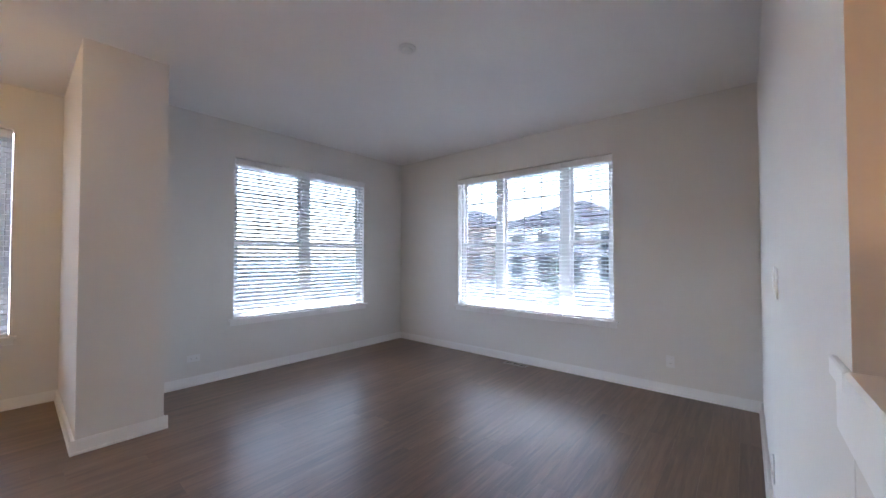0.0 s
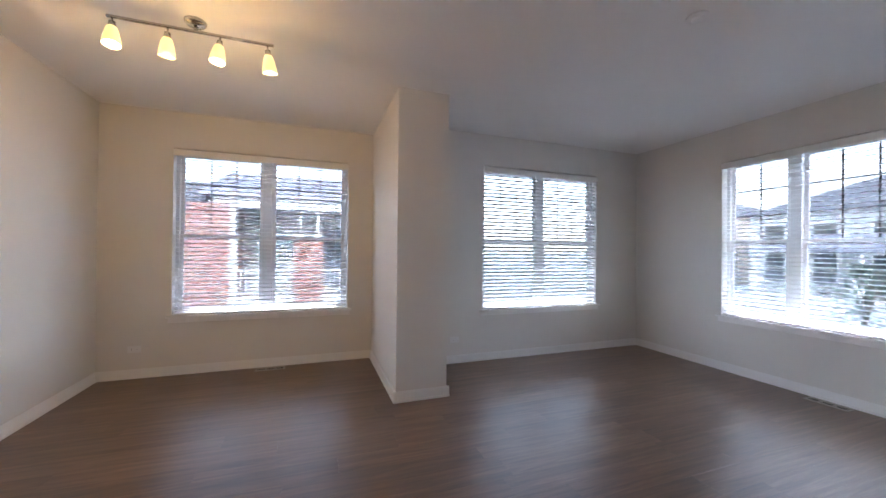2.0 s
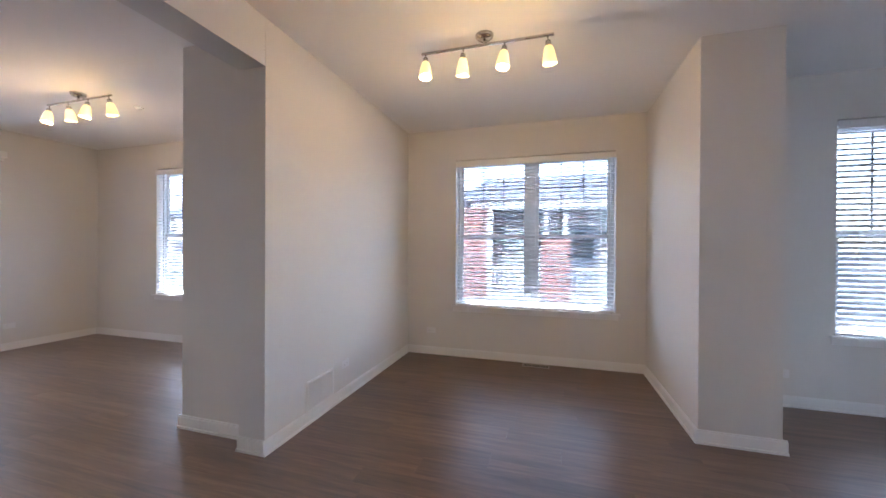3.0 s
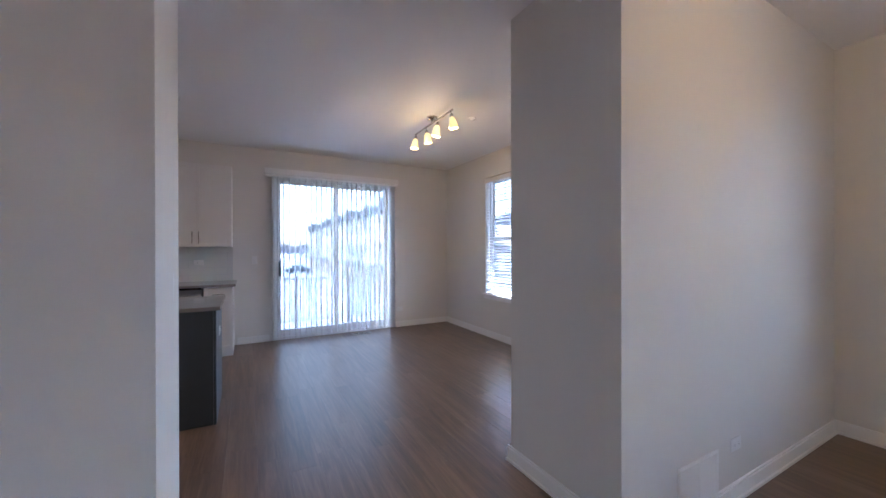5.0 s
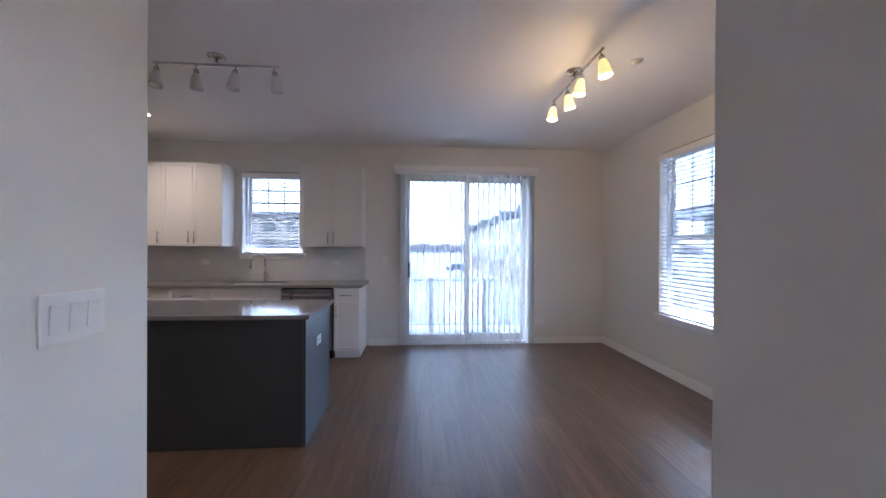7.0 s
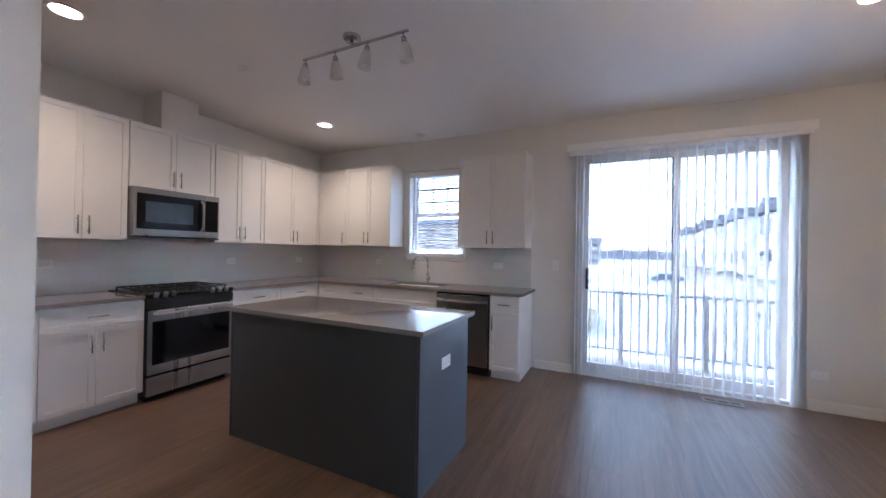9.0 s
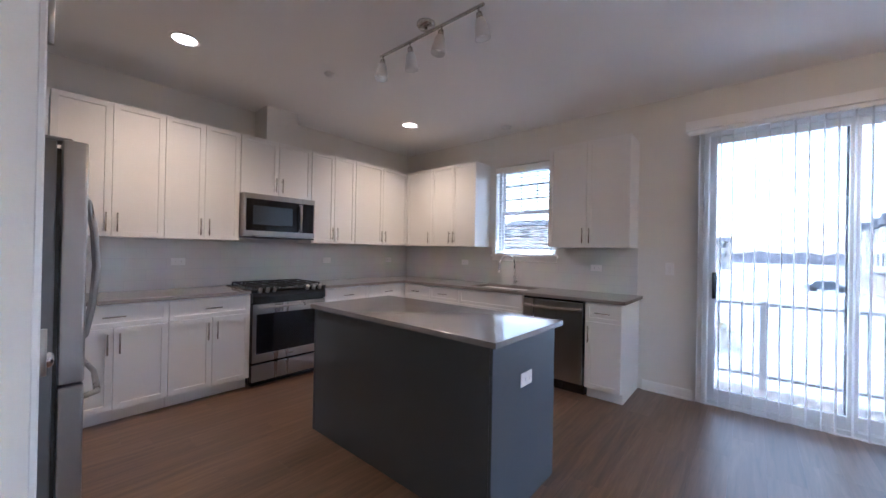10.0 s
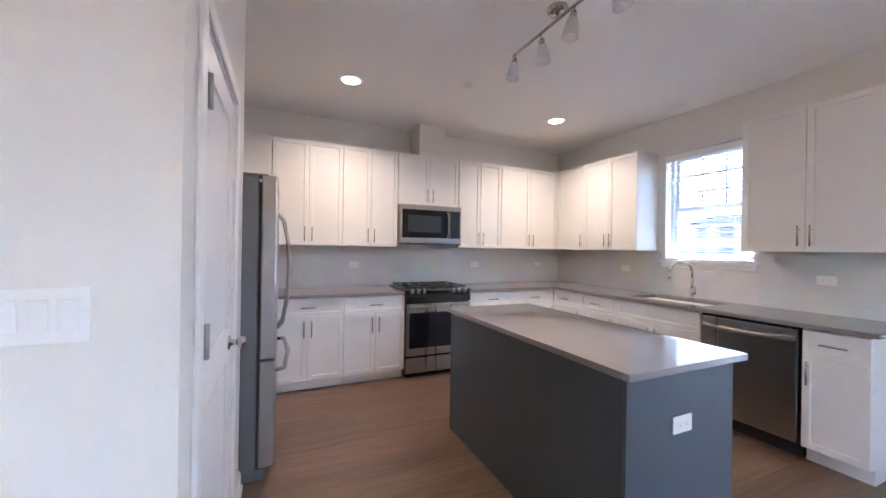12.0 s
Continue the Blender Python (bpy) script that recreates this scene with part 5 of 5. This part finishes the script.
def townhouse(k):
    # local: front at y = 0 facing -y
    x0 = -31.0 - 7.2 * k
    h = thing("townhouse", "three storey cream townhouse with garage and balcony", "house", pose(x0, 13.2 + 0.5 * (k % 2), -3.0), "row of townhouses")
    w = 7.2
    part("wall", box(-w + 0.003, 0, -0.3, -0.003, 9.0, 8.0), M_SIDING if k % 2 else M_CREAM, h)
    part("roof", gable(bmesh.new(), -w + 0.05, -0.05, 0, 9.0, 8.0, 10.0, 0.3, along_x=True), M_ROOF, h)
    part("dormer", gable(bmesh.new(), -w * 0.72, -w * 0.28, -0.5, 3.0, 8.05, 9.3, 0.1, along_x=False), M_ROOF, h)
    for x in (-5.4, -1.9):
        g = part("garage_door", box(x - 1.25, -0.05, -0.2, x + 1.25, -0.001, 2.2), M_TANDOOR, h)
        for j in range(1, 4):
            # raised dark strip paints the shade of a panel groove
            part("groove_shade", box(x - 1.25, -0.055, -0.2 + 0.6 * j, x + 1.25, -0.0505, -0.17 + 0.6 * j), M_ROOF, g)
    part("awning_roof", box(-w + 0.4, -1.1, 2.55, -0.4, 0.0, 2.75), M_ROOF, h)
    part("balcony_slab", box(-w + 0.7, -1.5, 2.76, -w / 2, -0.001, 2.95), M_EXTWHITE, h)
    part("balcony_rail", box(-w + 0.7, -1.5, 3.85, -w / 2, -1.44, 3.95), M_EXTWHITE, h)
    for z in (4.2, 6.9):
        for x in (-5.5, -3.6, -1.5):
            facade_window(h, (x, 0, z), 1.0, 1.5, (0, -1))


M_CREAM = mat("cream_siding", (0.58, 0.54, 0.46), 0.75, var=0.05, scale=2)
M_TANDOOR = mat("garage_paint", (0.40, 0.34, 0.27), 0.6, var=0.05, scale=2)
for k in range(8):
    townhouse(k)


def apartment(m, w, storeys, label):
    h = thing("apartment_building", label, "building", m, "far apartment buildings")
    hz = storeys * 3.0
    part("wall", box(0, 0, -0.4, w, 12, hz), M_SIDING2, h)
    part("roof", gable(bmesh.new(), 0, w, 0, 12, hz, hz + 1.6, 0.4), M_ROOF, h)
    n = int(w / 3.4)
    for s in range(storeys):
        for k in range(n):
            facade_window(h, (w * (k + 0.5) / n, 0, 1.6 + 3.0 * s), 1.9 if k % 2 else 1.2, 1.6, (0, -1), 2)


apartment(pose(-62, -34, -3.0, 0, 0, 90), 24, 3, "three storey tan apartment building with white windows")
apartment(pose(-150, -17.2, -3.0, 0, 0, 90), 14, 3, "far tan apartment building beyond the snow")

wb = bmesh.new()
prev = None
for k in range(240):
    a = math.pi * (0.55 + 0.9 * k / 239)
    r = 320
    x, y = r * math.cos(a), r * math.sin(a)
    top = 4.2 + 1.6 * noise.noise((k * 0.35, 3.1, 0)) + 1.2 * noise.noise((k * 1.7, 0.4, 0))
    ring = [wb.verts.new((x, y, -3.2)), wb.verts.new((x, y, top)), wb.verts.new((x * 1.03, y * 1.03, top - 0.4))]
    if prev:
        for i in (0, 1):
            wb.faces.new((prev[i], ring[i], ring[i + 1], prev[i + 1]))
    prev = ring
tagged(part("far_woods", wb, M_TREES), "dark leafless woods along the snowy horizon", "woods", kind="stuff")


def parked_car(m, label):
    c = thing("parked_car", label, "car", m)
    bm = bx(bmesh.new(), -2.2, -0.88, 0.28, 2.2, 0.88, 0.85, 0.12, 2)
    part("body", bm, M_CARPAINT, c)
    bm = bmesh.new()
    v = [bm.verts.new(p) for p in ((-1.5, -0.8, 0.84), (1.2, -0.8, 0.84), (1.2, 0.8, 0.84), (-1.5, 0.8, 0.84), (-1.0, -0.68, 1.42), (0.6, -0.68, 1.42), (0.6, 0.68, 1.42), (-1.0, 0.68, 1.42))]
    for q in ((4, 5, 6, 7), (0, 1, 5, 4), (1, 2, 6, 5), (2, 3, 7, 6), (3, 0, 4, 7)):
        bm.faces.new([v[i] for i in q])
    part("cabin", bm, M_EXTGLASS, c)
    for x in (-1.35, 1.35):
        for y in (-0.9, 0.72):
            part("wheel", cyl(bmesh.new(), (x, y, 0.31), (x, y + 0.18, 0.31), 0.31, seg=16), M_RUBBER, c)


parked_car(pose(-70, 9.5, -3.0, 0, 0, 80), "dark parked car near the townhouses")


def shrub(m, r, hgt, material, name, label, seed):
    rnd = random.Random(seed)
    s = thing(name, label, "shrub", m)
    bm = bmesh.new()
    for k in range(9):
        a = rnd.uniform(0, 6.28)
        tube(bm, [(0, 0, -0.3), (0.3 * r * math.cos(a), 0.3 * r * math.sin(a), hgt * 0.5), (0.75 * r * math.cos(a), 0.75 * r * math.sin(a), hgt * rnd.uniform(0.7, 1.0))], [0.025, 0.015, 0.005], 5)
    part("stem", bm, M_BARK, s)
    bm = bmesh.new()
    for k in range(700):
        a, q, z = rnd.uniform(0, 6.28), math.sqrt(rnd.random()), rnd.uniform(0.05, 1)
        rr = r * q * (1.05 - 0.75 * z ** 2) * rnd.uniform(0.85, 1.1)
        c = Vector((rr * math.cos(a), rr * math.sin(a), hgt * z))
        d = Vector((rnd.uniform(-1, 1), rnd.uniform(-1, 1), rnd.uniform(-0.2, 1))).normalized() * 0.11
        e = d.orthogonal().normalized() * 0.03
        bm.faces.new([bm.verts.new(p) for p in (c - d * 0.5, c + e, c + d, c - e)])
    part("foliage", bm, material, s)


shrub(pose(-24.5, 0.8, ground_z(-24.5)), 0.95, 1.3, M_DRYGRASS, "shrub", "dry yellow ornamental shrub in the snow", 3)
shrub(pose(-23.6, -0.6, ground_z(-24.5)), 0.8, 1.1, M_DRYGRASS, "shrub", "dry yellow ornamental shrub in the snow", 4)
shrub(pose(15.5, 6.6, ground_z(15)), 0.8, 1.9, M_EVERGREEN, "evergreen_shrub", "small dark evergreen shrub in the snowy yard", 5)


def bare_tree(m, h, seed, label):
    rnd = random.Random(seed)
    t = thing("bare_tree", label, "tree", m, "bare street trees")
    bm = bmesh.new()
    tube(bm, [(0, 0, -0.3), (0.02, 0, h * 0.35), (0.05, 0.03, h * 0.6), (0.0, 0.05, h)], [0.07, 0.055, 0.035, 0.008], 7)
    part("trunk", bm, M_BARK, t)
    bm = bmesh.new()
    for k in range(26):
        z = h * rnd.uniform(0.3, 0.92)
        a, L = rnd.uniform(0, 6.28), h * rnd.uniform(0.15, 0.32)
        p = Vector((0.03, 0.02, z))
        d = Vector((math.cos(a), math.sin(a), 0.9))
        q = p + d * L * 0.5
        e = p + d * L + Vector((rnd.uniform(-.15, .15), rnd.uniform(-.15, .15), 0.1))
        tube(bm, [p, q, e], [0.018, 0.012, 0.004], 5)
        for j in range(3):
            f = q.lerp(e, rnd.random())
            tube(bm, [f, f + Vector((rnd.uniform(-1, 1), rnd.uniform(-1, 1), rnd.uniform(0.2, 1))) * L * 0.35], [0.007, 0.003], 4)
    part("branches", bm, M_BARK, t)


bare_tree(pose(18.0, 3.6, ground_z(18)), 3.6, 11, "small bare tree in the snowy front yard")
bare_tree(pose(17.0, 12.5, ground_z(17)), 4.2, 12, "small bare tree in the snowy front yard")
bare_tree(pose(3.3, 13.0, ground_z(3)), 3.2, 13, "small bare tree beside the brick house")
bare_tree(pose(-26.0, -6.0, ground_z(-26)), 4.0, 14, "small bare tree on the snowy lot")


# ---- floor planks ----
PL, PW, GAP = 1.22, 0.178, 0.0004


def plank_mesh(L, W):
    bm = bmesh.new()
    c = 0.0002
    lo = [bm.verts.new(p) for p in ((0, 0, -0.012), (L, 0, -0.012), (L, W, -0.012), (0, W, -0.012))]
    md = [bm.verts.new(p) for p in ((0, 0, -c * 0.7), (L, 0, -c * 0.7), (L, W, -c * 0.7), (0, W, -c * 0.7))]
    hi = [bm.verts.new(p) for p in ((c, c, 0), (L - c, c, 0), (L - c, W - c, 0), (c, W - c, 0))]
    bm.faces.new(hi)
    for A, B in ((lo, md), (md, hi)):
        for k in range(4):
            j = (k + 1) % 4
            bm.faces.new((A[k], A[j], B[j], B[k]))
    return bm


floor = struct("floor", box(XW, YK, -0.15, XE, YD, -0.0115), M_SUB, "dark brown wood-look vinyl plank floor", "floor")
rows, y = [], YK
while y < YD:
    lo, hi = XW, XE
    if y + PW < 0.10:
        hi = -2.42
    if y > YL:
        lo, hi = -2.60, 0.40
    x = lo - random.uniform(0.1, 1.1)
    while x < hi:
        a, b = max(x, lo), min(x + PL, hi)
        if b - a > 0.02:
            rows.append((a, b, y, min(y + PW, YD)))
        x += PL
    y += PW
near = [r for r in rows if -6.2 < r[0] and r[1] < 4.3 and r[2] > -0.6][:298]
full = mesh_of("plank", plank_mesh(PL - GAP, PW - GAP), M_FLOOR)
rest = bmesh.new()
chosen = set(near)
for r in rows:
    a, b, y0, y1 = r
    if r in chosen:
        me = full if abs(b - a - PL) < 1e-6 and abs(y1 - y0 - PW) < 1e-6 else mesh_of("plank", plank_mesh(b - a - GAP, y1 - y0 - GAP), M_FLOOR)
        shared("plank", me, floor, pose(a, y0, 0))
    else:
        one = plank_mesh(b - a - GAP, y1 - y0 - GAP)
        bmesh.ops.translate(one, verts=one.verts, vec=(a, y0, 0))
        tmp = bpy.data.meshes.new("tmp")
        one.to_mesh(tmp)
        one.free()
        rest.from_mesh(tmp)
        bpy.data.meshes.remove(tmp)
tagged(part("plank_field", rest, M_FLOOR, floor), kind="stuff")
